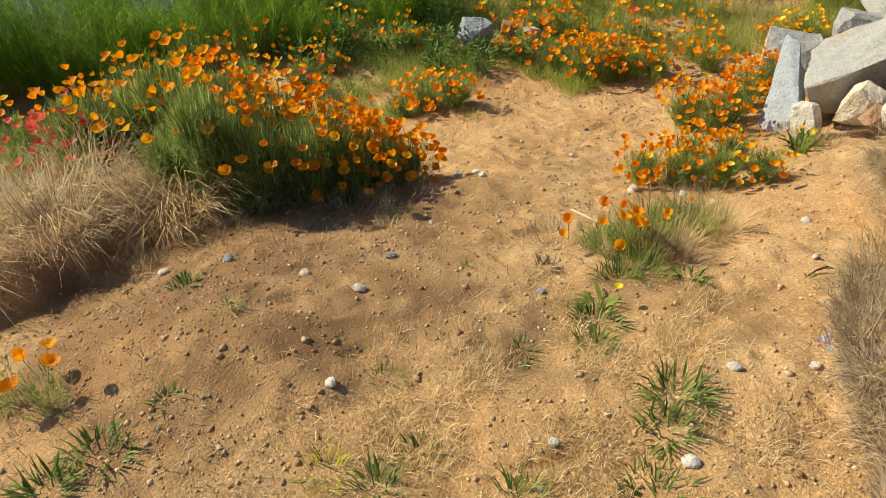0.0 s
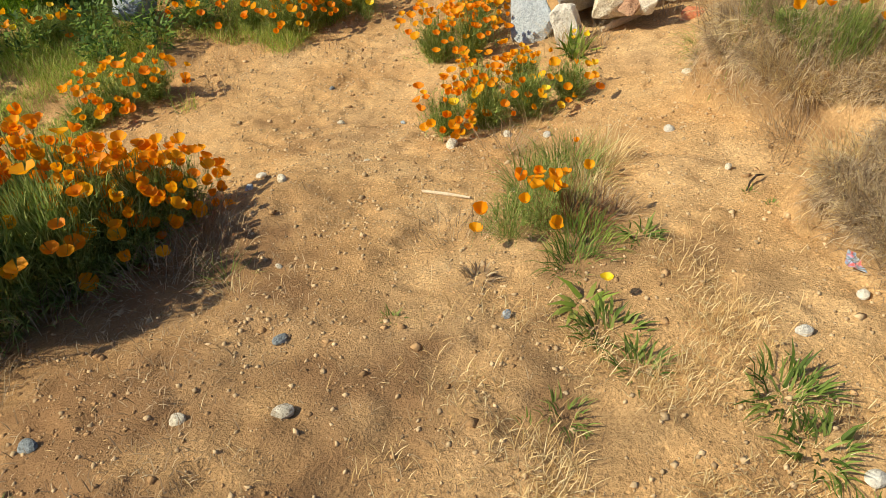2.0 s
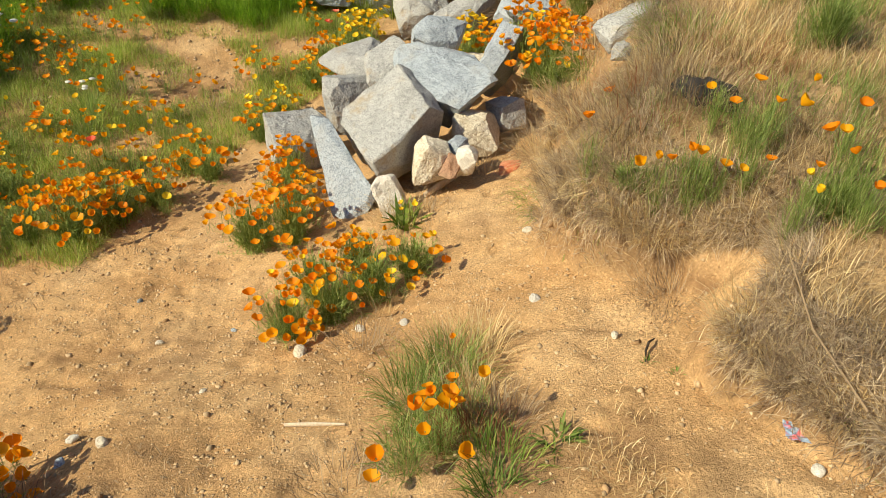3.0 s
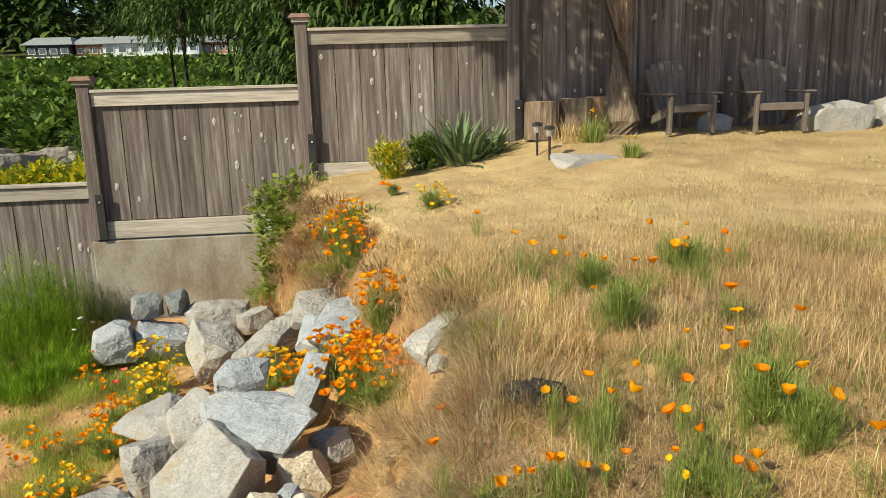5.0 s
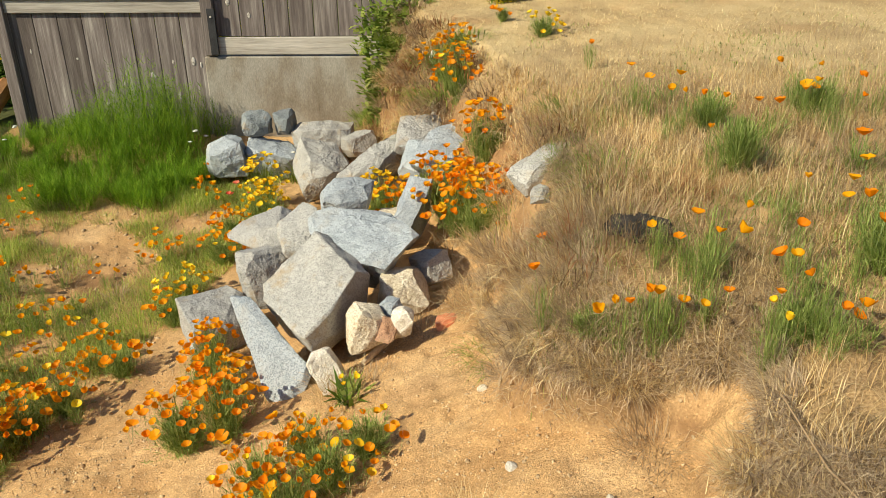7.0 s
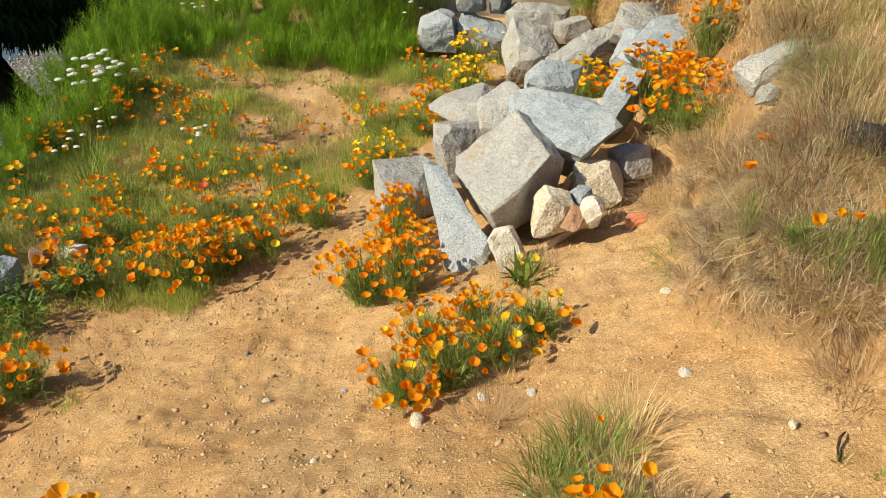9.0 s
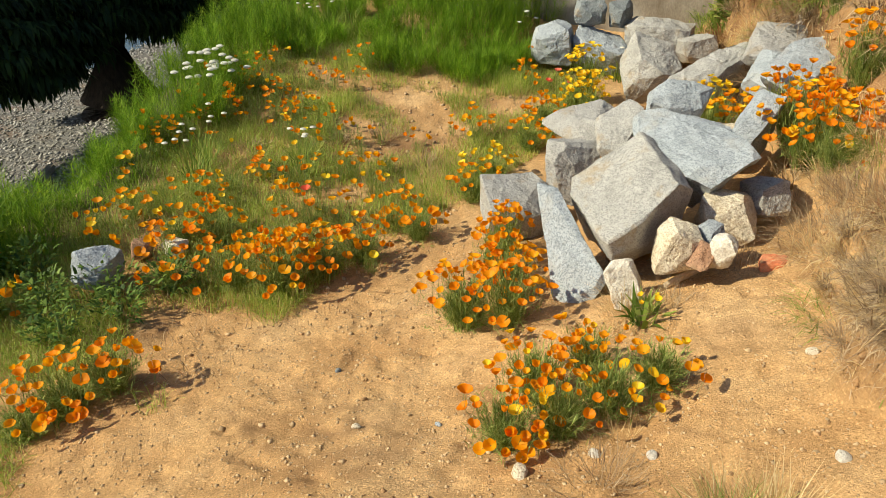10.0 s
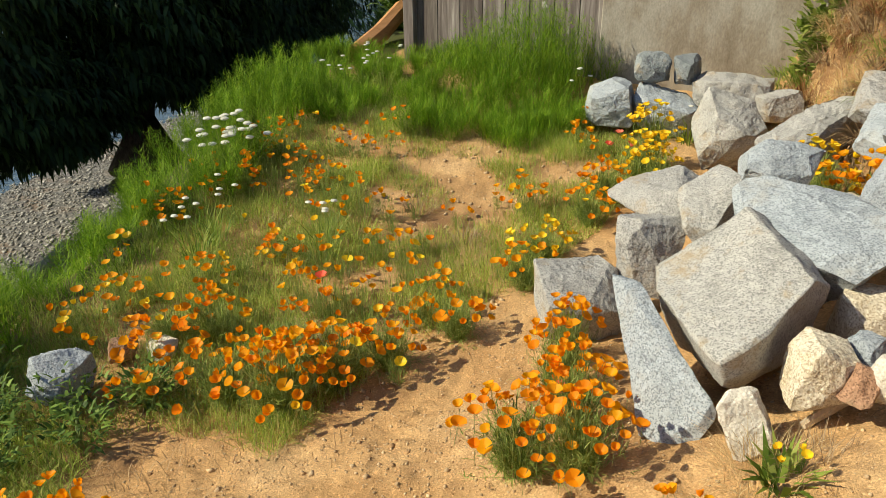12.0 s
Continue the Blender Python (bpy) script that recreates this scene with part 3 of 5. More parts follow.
for seed, (size, turn, at, material, label) in enumerate((
        ((.36, .42, .34), (20, -25, 10), (5.62, 2.36, -.80), BLUE_STONE, "wedge-shaped grey rock behind the slab"),
        ((.22, .22, .28), (10, 8, 25), (3.79, 2.02, -.82), TAN_STONE, "cream and tan boulder at the foot of the pile"),
        ((.11, .12, .15), (20, 30, 10), (3.74, 1.90, -.80), BROWN_STONE, "rust-brown broken stone in the pile"),
        ((.14, .12, .16), (0, 15, 40), (3.90, 1.90, -.80), BLUE_STONE, "small pale blue stone in the pile"),
        ((.12, .13, .22), (10, -10, 0), (3.76, 1.83, -.78), WHITE_STONE, "rounded cream white stone"),
        ((.12, .16, .3), (-25, 20, 10), (3.60, 2.19, -.95), WHITE_STONE, "jagged white quartz stone beside a primrose"),
        ((.34, .34, .26), (5, 20, 15), (4.28, 1.87, -.86), TAN_STONE, "flat tan stone under the slab"),
        ((.22, .24, .26), (0, 20, 30), (4.50, 1.70, -.82), STONE, "grey stone beside orange poppies"),
        ((.32, .22, .62), (12, 36, -8), (5.32, 1.86, -.78), BLUE_STONE, "upright blue-grey rock beside orange poppies"),
        ((.95, .38, .22), (6, -14, -20), (6.15, 1.66, -.62), BLUE_STONE, "long blue-grey slab in the bank"),
        ((.4, .3, .2), (0, 12, 20), (5.55, 2.04, -.95), TAN_STONE, "flat tan rock between blocks"),
        ((.56, .6, .56), (10, -26, 25), (7.35, 2.85, -1.17), STONE, "large pale granite boulder in the pile"),
        ((.38, .36, .30), (0, 6, 8), (8.30, 3.68, -.95), DARK_STONE, "dark blue-grey squared stone"),
        ((.34, .28, .30), (4, 0, -10), (8.38, 3.40, -.97), DARK_STONE, "dark basalt block stacked on grey rock"),
        ((.5, .5, .5), (2, 4, 12), (8.05, 3.98, -1.25), BLUE_STONE, "grey boulder beside the horsetails"),
        ((.6, .75, .45), (5, -6, 12), (8.2, 3.52, -1.3), BLUE_STONE, "broad grey rock under dark blocks"),
        ((.5, .85, .36), (4, 8, 10), (8.35, 3.0, -1.13), STONE, "flat pale boulder below the concrete wall"),
        ((.36, .4, .3), (0, 10, 30), (8.2, 2.62, -1.15), STONE, "small pale rock below the concrete wall"),
        ((.6, .44, .3), (6, -16, -12), (6.7, 1.88, -.68), STONE, "pale slab set in the earth bank"),
        ((.6, .3, .24), (6, -10, -10), (6.3, 1.86, -.72), BLUE_STONE, "grey slab set in the earth bank"),
        ((1.0, .34, .4), (4, -12, -28), (6.85, 2.25, -.98), STONE, "long pale rock among yellow poppies"),
        ((.2, .44, .15), (-28, 0, 30), (4.28, 1.12, -.14), STONE, "white granite rock standing out of the bank"),
        ((.14, .12, .12), (0, 10, 40), (4.05, 1.14, -.2), STONE, "small pale rock beneath a white rock"),
        # stone shape used where a black plastic sheet lies
        ((.36, .3, .2), (0, 0, 20), (6.35, 3.05, -1.4), DARK_STONE, "dark block standing in for a black plastic sheet among poppies"),
        ((.3, .26, .3), (8, 12, 30), (3.22, 5.10, -1.50), BLUE_STONE, "rounded grey rock in green weeds"),
        ((.16, .14, .14), (12, 12, 30), (3.6, 5.15, -1.58), BROWN_STONE, "reddish broken stone in weeds"),
        ((.2, .16, .12), (0, 12, 60), (3.72, 5.0, -1.6), WHITE_STONE, "pale angular stone in weeds"),
        ((.16, .2, .3), (0, 20, 10), (7.0, 1.72, -.5), WHITE_STONE, "pale stone exposed in the bank"),
        ((.14, .2, .16), (0, 20, 10), (7.35, 1.72, -.12), WHITE_STONE, "pale stone near the top of the bank"),
)):
    hull_rock("rock", block([q * .98 for q in size], turn, at, 100 + seed), material, label, 10 + seed, 0.026)
hull_rock("boulder", block((.6, .98, .52), (0, 4, 4), (8.85, -4.05, .62), 61), STONE, "large pale granite boulder on the lawn beside the chairs", 61, .012, "lawn rocks")
hull_rock("boulder", block((.5, .8, .5), (0, 6, 4), (8.95, -4.95, .70), 62), STONE, "pale granite boulder at the lawn edge", 62, .012, "lawn rocks")
hull_rock("rock", block((.42, 1.15, .24), (3, -4, 20), (7.85, -.84, .36), 63), STONE, "flat white rock lying on dry grass", 63, .015, "lawn rocks")
hull_rock("rock", block((.3, .4, .3), (0, -4, 8), (9.2, -2.78, .64), 64), BLUE_STONE, "grey rock between two garden chairs", 64, .015, "lawn rocks")


def pebble(x, y, size, material, label, seed):
    r = random.Random(seed)
    bm = bmesh.new()
    bmesh.ops.create_icosphere(bm, subdivisions=2, radius=0.5)
    for v in bm.verts:
        v.co *= 1 + 0.25 * noise.noise(v.co * 2.2 + Vector((seed * 5.3, 0, 0)))
    bmesh.ops.scale(bm, vec=(size, size * r.uniform(.6, .9), size * r.uniform(.4, .6)), verts=bm.verts)
    me = bpy.data.meshes.new("pebble")
    bm.to_mesh(me)
    bm.free()
    me.materials.append(material)
    ob = new("pebble", me)
    ob.matrix_basis = pose(x, y, float(height(x, y)) + size * .12, r.uniform(-15, 15), r.uniform(-15, 15), r.uniform(0, 360))
    return tagged(ob, label, "pebble", "path pebbles")


for seed, (x, y, size, material, label) in enumerate((
        (2.48, 1.37, .06, WHITE_STONE, "smooth cream pebble on the sandy path"), (2.16, 1.11, .045, TAN_STONE, "tan pebble on the sandy path"),
        (1.76, 2.80, .055, WHITE_STONE, "white pebble beside the poppy bush"), (1.68, 2.62, .07, TAN_STONE, "tan stone beside a bush shadow"),
        (1.60, 2.72, .06, BLUE_STONE, "pale grey pebble at the poppy bush"), (2.48, 2.02, .055, WHITE_STONE, "white chip of stone on sand"),
        (2.50, 1.85, .055, WHITE_STONE, "angular white stone beside poppies"), (2.09, 2.5, .05, TAN_STONE, "small tan pebble on sand"),
        (2.34, 2.22, .09, TAN_STONE, "flat tan stone under poppies"), (.83, 1.93, .06, DARK_STONE, "dark grey pebble on sand"),
        (1.35, .8, .055, WHITE_STONE, "cream pebble in dry grass"), (1.56, .69, .05, WHITE_STONE, "broken white stone at the bank"),
        (1.17, 1.46, .04, BLUE_STONE, "small grey pebble on sand"), (2.65, 2.65, .04, BLUE_STONE, "small grey pebble on sand"),
        (2.55, 2.96, .05, TAN_STONE, "round tan pebble on sand"), (.5, 1.95, .05, TAN_STONE, "small tan pebble on sand"), (.62, 1.75, .07, TAN_STONE, "tan stone in loose gravel"),
        (.30, 2.2, .06, DARK_STONE, "flat dark pebble on earth"), (2.95, 3.3, .05, DARK_STONE, "dark pebble on sand"), (1.0, .62, .06, WHITE_STONE, "white stone among weeds"),
        (.75, .85, .04, WHITE_STONE, "cream pebble in dry grass"), (1.15, 2.2, .035, TAN_STONE, "small tan pebble on sand"), (3.1, 1.45, .06, TAN_STONE, "tan pebble on the path"),
        (.08, 2.35, .06, TAN_STONE, "small tan pebble on sand"), (.35, 1.35, .05, WHITE_STONE, "cream pebble on dry ground"), (1.9, 1.75, .035, TAN_STONE, "small tan pebble on sand"))):
    pebble(x, y, size * .82, material, label, seed)


KNOT = surface("pale_knot", [(.35, (.22, .19, .17)), (.5, (.46, .43, .40)), (.7, (.62, .59, .55))], 40)


# ---- fence, posts and concrete wall ----
def posts_and_panels():
    posts = [(6.85, -1.6, .36), (4.43, -.45, 1.33), (2.02, .14, 1.95), (-.40, .45, 2.45), (-2.86, .45, 2.75), (-5.3, .45, 2.75)]
    for y, lo, hi in posts:
        p = thing("fence_post", 9.5, y, lo, "weathered square timber fence post with a brown cap", "fence post", "fence posts")
        h = hi - lo
        part("shaft", box((.14, .14, h), (0, 0, h / 2), .008), BOARD, p)
        roof = box((.25, .25, .05), (0, 0, h + .025), .006)
        for v in roof.verts:
            if v.co.z > h + .03:
                v.co.x *= .82
                v.co.y *= .82
        part("cap", roof, CAP, p, "brown-stained post cap")
        part("cap_trim", box((.19, .19, .05), (0, 0, h - .02), .004), RAIL, p)
        if y < 5:
            br = part("bracket", box((.02, .09, .52), (-.085, -.05, .27), .003), BRACKET, p, "black steel bracket")
            part("bolt", box((.014, .024, .024), (-.1, -.05, .44), .004), RAIL, br)
    runs = [(6.85, 4.43, -1.5, .03, False), (4.43, 2.02, -.24, 1.05, True), (2.02, -.40, .33, 1.66, True), (-.40, -2.86, .30, 2.16, False), (-2.86, -5.3, .30, 2.6, False)]
    for k, (a, b, lo, hi, foot) in enumerate(runs):
        f = thing("board_fence", 9.5, (a + b) / 2, lo, "grey-brown fence panel of wide knotty upright boards", "fence", "fence panels")
        wide = a - b - .14
        count = 8
        w = wide / count
        r = random.Random(40 + k)
        for i in range(count):
            h = hi - lo + .05
            bm = box((.022, w - r.uniform(.006, .012), h), (.02 + r.uniform(-.003, .003), -wide / 2 + (i + .5) * w, h / 2), .003)
            part("board", bm, BOARD, f)
        part("top_rail", box((.05, wide, .15), (-.012, 0, hi - lo + .075), .005), RAIL, f, "silvered top rail")
        part("rail_cap", box((.15, wide, .035), (.01, 0, hi - lo + .168), .004), RAIL, f)
        if foot:
            part("kickboard", box((.05, wide - .02, .20), (-.015, 0, -.105), .008), RAIL, f, "thick silvered kickboard")
        for i in range(15):      # knots
            bm = bmesh.new()
            bmesh.ops.create_uvsphere(bm, u_segments=8, v_segments=5, radius=r.uniform(.012, .028))
            bmesh.ops.scale(bm, vec=(.4, r.uniform(.7, 1.2), r.uniform(1.0, 2.2)), verts=bm.verts)
            bmesh.ops.translate(bm, vec=(.008, -wide / 2 + (r.randrange(count) + r.uniform(.3, .7)) * w, r.uniform(.15, hi - lo - .1)), verts=bm.verts)
            part("knot", bm, KNOT, f)


posts_and_panels()
wall = thing("concrete_wall", 9.6, 3.48, -2.0, "grey stained concrete retaining wall under the fence", "wall", kind="structure")
part("wall_face", box((.3, 2.1, 1.535), (0, 0, .7675), .012), CONCRETE, wall)
part("upper_step", box((.3, 3.0, 2.12), (0, -2.55, 1.06), .012), CONCRETE, wall)
plank = tagged(new("leaning_plank", None), "thin weathered plank leaning against the wall end", "plank")
plank.matrix_basis = pose(9.41, 2.55, -.88, 13, 0, 0)
part("plank_board", box((.04, .07, .92), (0, 0, 0), .004), RAIL, plank)


# ---- garden chairs, lights, stumps and the lawn tree ----
def chair(x, y, turn):
    c = thing("garden_chair", x, y, None, "grey-brown slatted low garden chair in the fence shade", "chair", "garden chairs", turn=turn, size=.86)
    for s in (-1, 1):       # the chair faces -x
        part("front_leg", box((.09, .05, .5), (-.36, s * .31, .25), .01, pose(0, 0, 0, 0, -4, 0)), CHAIR, c)
        part("back_leg", box((.62, .035, .11), (.02, s * .27, .22), .01, pose(0, 0, 0, 0, 16, 0)), CHAIR, c)
        part("armrest", box((.72, .14, .028), (-.08, s * .34, .52), .012), CHAIR, c)
    for i in range(5):
        part("seat_slat", box((.085, .56, .022), (-.33 + i * .1, 0, .37 - i * .025), .006), CHAIR, c)
    part("front_apron", box((.025, .56, .09), (-.385, 0, .33), .006), CHAIR, c)
    for i in range(6):
        u = (i - 2.5) / 2.5
        tall = .74 - .12 * u * u
        m = pose(.17, u * .19, .27, -u * 7, 20, 0)
        bm = box((.02, .085, tall), (0, 0, tall / 2), .008)
        for v in bm.verts:
            v.co.y *= .8 + .45 * v.co.z / tall
        bmesh.ops.transform(bm, matrix=m, verts=bm.verts)
        part("back_slat", bm, CHAIR, c)
    part("back_brace", box((.03, .62, .07), (.29, 0, .5), .006), CHAIR, c)


chair(9.05, -2.24, 6)
chair(8.9, -3.3, -10)

for x, y in ((8.06, -.47), (8.34, -.41)):
    s = thing("solar_path_light", x, y, None, "small dark solar path light on a stake", "path light", "path lights")
    part("stake", tube([(0, 0, -.05), (0, 0, .24)], [.012, .014], 8), BRACKET, s)
    part("lens", tube([(0, 0, .24), (0, 0, .31)], [.035, .042], 12), surface("smoky_plastic", [(.3, (.25, .24, .22)), (.7, (.4, .38, .35))], 20, .3), s, "smoky clear lens")
    part("hood", tube([(0, 0, .31), (0, 0, .33), (0, 0, .345)], [.055, .055, .03], 12), BRACKET, s)

for x, y, r, h, label in ((9.15, -.66, .19, .42, "upright bark-covered log round"), (9.2, -1.08, .19, .40, "upright weathered log round"), (9.3, -1.36, .13, .40, "split log with a pale cut face")):
    s = thing("log_round", x, y, None, label, "log", "log rounds", sink=.0)
    part("bark", tube([(0, 0, 0), (0, 0, h * .5), (0, 0, h)], [r * 1.04, r, r * .98], 18, .12), BARK if r > .15 else CUT_WOOD, s)
    part("cut_face", tube([(0, 0, h + .002), (0, 0, h + .006)], [r * .9, r * .9], 18, .1), CUT_WOOD, s, "pale sawn end")


def spray_cloud(count, centre, radii, length, width, droop, seed, hollow=0.45, bottom=-1.0):
    """Loose leaf sprays filling an uneven crown."""
    r = np.random.default_rng(seed)
    d = r.normal(size=(count, 3))
    d /= np.linalg.norm(d, axis=1)[:, None]
    d[:, 2] = np.maximum(d[:, 2], bottom)
    lump = 1 + .22 * np.sin(d[:, 0] * 5 + seed) * np.cos(d[:, 1] * 4 + seed) + .15 * np.sin(d[:, 2] * 9 + d[:, 0] * 7)
    p = np.asarray(centre) + d * np.asarray(radii) * (lump * (hollow + (1 - hollow) * r.random(count) ** .6))[:, None]
    return blades(p, np.arctan2(d[:, 1], d[:, 0]) + r.normal(0, .6, count), droop + r.normal(0, .45, count), length * r.uniform(.6, 1.3, count), width * r.uniform(.6, 1.3, count), .5)


def tree(name, x, y, label, trunk, crowns, leaf, bark, length, width, droop, seed, group="trees", z=None):
    """trunk: (height, base radius, top radius). crowns: (count, centre, radii) above the foot."""
    t = thing(name, x, y, z, label, "tree", group, sink=.1)
    h, r0, r1 = trunk
    part("trunk", tube([(0, 0, 0), (.02, 0, .25), (0, .03, h * .35), (.04, -.02, h * .7), (0, 0, h)], [r0 * 1.15, r0, r0 * .94, (r0 + r1) / 2, r1], 16, .14), bark, t)
    sets = []
    rr = random.Random(seed)
    for i, (count, centre, radii) in enumerate(crowns):
        sets.append(spray_cloud(count, centre, radii, length, width, droop, seed + i))
        foot = Vector((0, 0, min(h * .92, max(h * .25, centre[2] - .4))))
        end = Vector(centre)
        mid = foot.lerp(end, .5) + Vector((rr.uniform(-.15, .15), rr.uniform(-.15, .15), .15))
        part("limb", tube([foot, mid, end], [r0 * .15, r0 * .09, r0 * .03], 8, .1), bark, t)
    v, f = joined(*sets)
    piece("crown", mesh_of("crown", v, f, leaf), t)
    return t


# crown is unseen; its clumps are placed sunward to shade fence and chairs
tree("lawn_tree", 9.1, -1.58, "grey-brown barked tree trunk standing on the lawn before the fence", (5.0, .23, .18),
     [(800, (-2.1, 3.9, 4.4), (.8, .8, .6)), (850, (-2.3, 2.8, 4.3), (.85, .9, .7)), (800, (-2.1, 1.6, 4.2), (.8, .9, .7)), (700, (-1.9, .4, 4.2), (.7, .9, .6)), (800, (-1.6, -.8, 4.4), (.7, .8, .6))],
     FIR, BARK, .26, .06, 1.9, 5)
tree("cedar", 8.9, 11.1, "dark drooping cedar shading the shingle beach", (5.0, .58, .25),
     [(10000, (-4.6, -.3, 3.0), (2.2, 1.2, 1.2)), (10000, (-2.3, -.2, 3.0), (2.3, 1.3, 1.2)), (10000, (.4, -.1, 2.9), (2.3, 1.5, 1.3)), (10000, (2.8, .3, 2.5), (2.2, 1.5, 1.3)), (8000, (-3, .9, 3.9), (3.0, 1.5, 1.2)),
      (8000, (1, 1.0, 4.1), (3.0, 1.6, 1.2)), (5000, (-6.6, -.4, 2.4), (1.3, .9, 1.0)), (1500, (-5.6, -.6, 1.3), (.6, .5, .8)), (4000, (2.2, -.5, 1.9), (1.3, .8, .6)), (9000, (-7.4, .6, 3.0), (2.4, 1.5, 1.4)), (5000, (4.9, .4, 2.2), (1.6, 1.0, 1.1)), (8000, (-2.2, -.6, 1.95), (1.3, .9, .5)), (7000, (-.3, -.3, 2.0), (1.6, .9, .5)), (3000, (-3.2, -.7, 1.65), (.8, .6, .4)), (4000, (2.5, -.3, 2.0), (1.5, .9, .6)), (4000, (-.5, .9, 1.3), (.8, .5, .8)), (5000, (-1.7, -.5, 1.5), (1.1, .7, .45)), (3500, (.9, -.5, 1.6), (.9, .6, .5))],
     CEDAR, DARK_BARK, .20, .045, 2.5, 9)

# ---- beyond the fence ----
for i, (x, y, h, s, low) in enumerate(((60, 13.4, 20, 1.5, .34), (63, 10.6, 21, 1.5, .34), (66, 9.6, 20, 1.4, .34), (58, 7.0, 19, 1.5, .34), (70, 16.5, 21, 1.5, .34), (55, 3.5, 20, 1.4, .12), (48, 1.5, 18, 1.4, .1),
                                        (30, 3.6, 15, 1.1, .1), (26, 1.2, 14, 1.1, .1), (22, -1.0, 13, 1.0, .08), (17, -4, 12, 1.0, .08), (24, -6, 13, 1.0, .08))):
    tree("fir_tree", x, y, "tall dark green fir behind the fence", (h, .3, .05),
         [(1700, (0, 0, h * (low + (.96 - low) * q / 5) + .6), (2.6 * s * (1.12 - q / 5), 2.6 * s * (1.12 - q / 5), h * .11)) for q in range(6)], FIR, DARK_BARK, .5, .12, 2.0, 200 + 10 * i, "fir trees")


def shrub(name, x, y, label, radii, count, leaf, seed, length=.12, width=.04, category="shrub", group="", z=None):
    s = thing(name, x, y, z, label, category, group)
    rr = random.Random(seed)
    for i in range(3):
        e = (rr.uniform(-.4, .4) * radii[0], rr.uniform(-.4, .4) * radii[1], radii[2] * .8)
        part("branch", tube([(0, 0, -.05), (e[0] * .5, e[1] * .5, e[2] * .5), e], [.012, .008, .003], 6), STEM, s)
    v, f = joined(*[spray_cloud(count // 4, (rr.uniform(-.45, .45) * radii[0], rr.uniform(-.45, .45) * radii[1], radii[2] * rr.uniform(.45, .7)), [q * .7 for q in radii], length, width, 1.0, seed + i) for i in range(4)])
    piece("leaves", mesh_of("leaves", v, f, leaf), s)
    return s


for i, (x, y, rx, ry, rz, leaf, label) in enumerate((
        (13.0, 5.3, .8, .9, .72, BROOM, "yellow-flowering shrub behind the low fence"), (13.4, 6.3, .9, .9, .72, BROOM, "yellow-flowering shrub near the shore"), (11.2, 6.6, .8, .9, .5, BROOM, "yellow-flowering shrub past the fence end"),
        (30, 11.6, 1.2, 1.0, 1.7, SHRUB, "tall dark green shrub by the shore"), (29, 10.4, 1.2, 1.2, 1.3, SHRUB, "dense green shrub behind the fence"), (38, 11.2, 1.8, 1.7, 1.6, SHRUB, "dense green shrub behind the fence"), (40, 8.8, 1.8, 1.7, 1.7, SHRUB, "bright green shrub behind the fence"),
        (38, 6.4, 1.8, 1.7, 1.6, SHRUB, "bright green shrub behind the fence"), (40, 4.2, 2.0, 1.8, 1.7, SHRUB, "green shrub behind the fence"), (30, 4.6, 1.4, 1.4, 1.2, SHRUB, "green shrub behind the fence"), (11.4, 7.6, .5, .8, .9, SHRUB, "leafy green hedge past the fence end"), (12.4, 8.4, .9, .9, 1.0, SHRUB, "bright green willow shrub past the fence"))):
    shrub("shrub", x, y, label, (rx, ry, rz), 4200, leaf, 300 + i, .2, .06, group="shrubs beyond the fence")


def house(x, y, z, w, d, h, wall_mat, roof_mat, label, floors=2, turn=0):
    hs = thing("house", x, y, z, label, "house", "far houses", turn=turn)
    part("wall", box((d, w, h), (0, 0, h / 2), .02), wall_mat, hs)
    bm = box((d + 1.2, w + 1.2, 1.3), (0, 0, h + .65), .02)
    for v in bm.verts:
        if v.co.z > h + .7:
            v.co.x *= .25
            v.co.y *= .7
    part("roof", bm, roof_mat, hs)
    for f in range(floors):
        for i in range(4):
            wd = part("window", box((.12, w * .17, h / floors * .5), (-d / 2 - .03, -w * .37 + i * w * .245, (f + .5) * h / floors), .01), WINDOW_FRAME, hs)
            part("pane", box((.04, w * .14, h / floors * .4), (-d / 2 - .1, -w * .37 + i * w * .245, (f + .5) * h / floors), .005), PANE, wd)
    part("balcony", box((1.4, w * .9, .2), (-d / 2 - .7, 0, h * .48), .02), WINDOW_FRAME, hs)


WINDOW_FRAME = surface("white_frame", [(.3, (.68, .69, .7)), (.7, (.8, .8, .8))], 3)
PANE = surface("dark_window_glass", [(.3, (.05, .07, .09)), (.7, (.10, .13, .16))], 3, .1, .0, .001, spec=.6)
PALE_WALL = surface("pale_blue_siding", [(.3, (.50, .58, .62)), (.7, (.62, .68, .72))], 3)
DARK_WALL = surface("dark_siding", [(.3, (.03, .032, .04)), (.7, (.06, .06, .07))], 3)
RED_WALL = surface("red_brown_siding", [(.3, (.28, .12, .08)), (.7, (.38, .18, .12))], 3)
GREY_ROOF = surface("grey_roof", [(.3, (.22, .25, .27)), (.7, (.32, .35, .37))], 3)
for x, y, w, wall_mat, label in ((130, 46.8, 6.5, DARK_WALL, "dark angular house on the far shore"), (131, 40.8, 4.6, RED_WALL, "red-brown cabin on the far shore"), (130, 35, 7.6, PALE_WALL, "pale blue two-storey house with balcony"),
                                 (129, 27.6, 6.6, PALE_WALL, "pale blue house with large windows"), (132, 21, 6.6, RED_WALL, "brick house behind firs")):
    house(x, y, 5.6, w, 7, 3.6, wall_mat, GREY_ROOF, label)

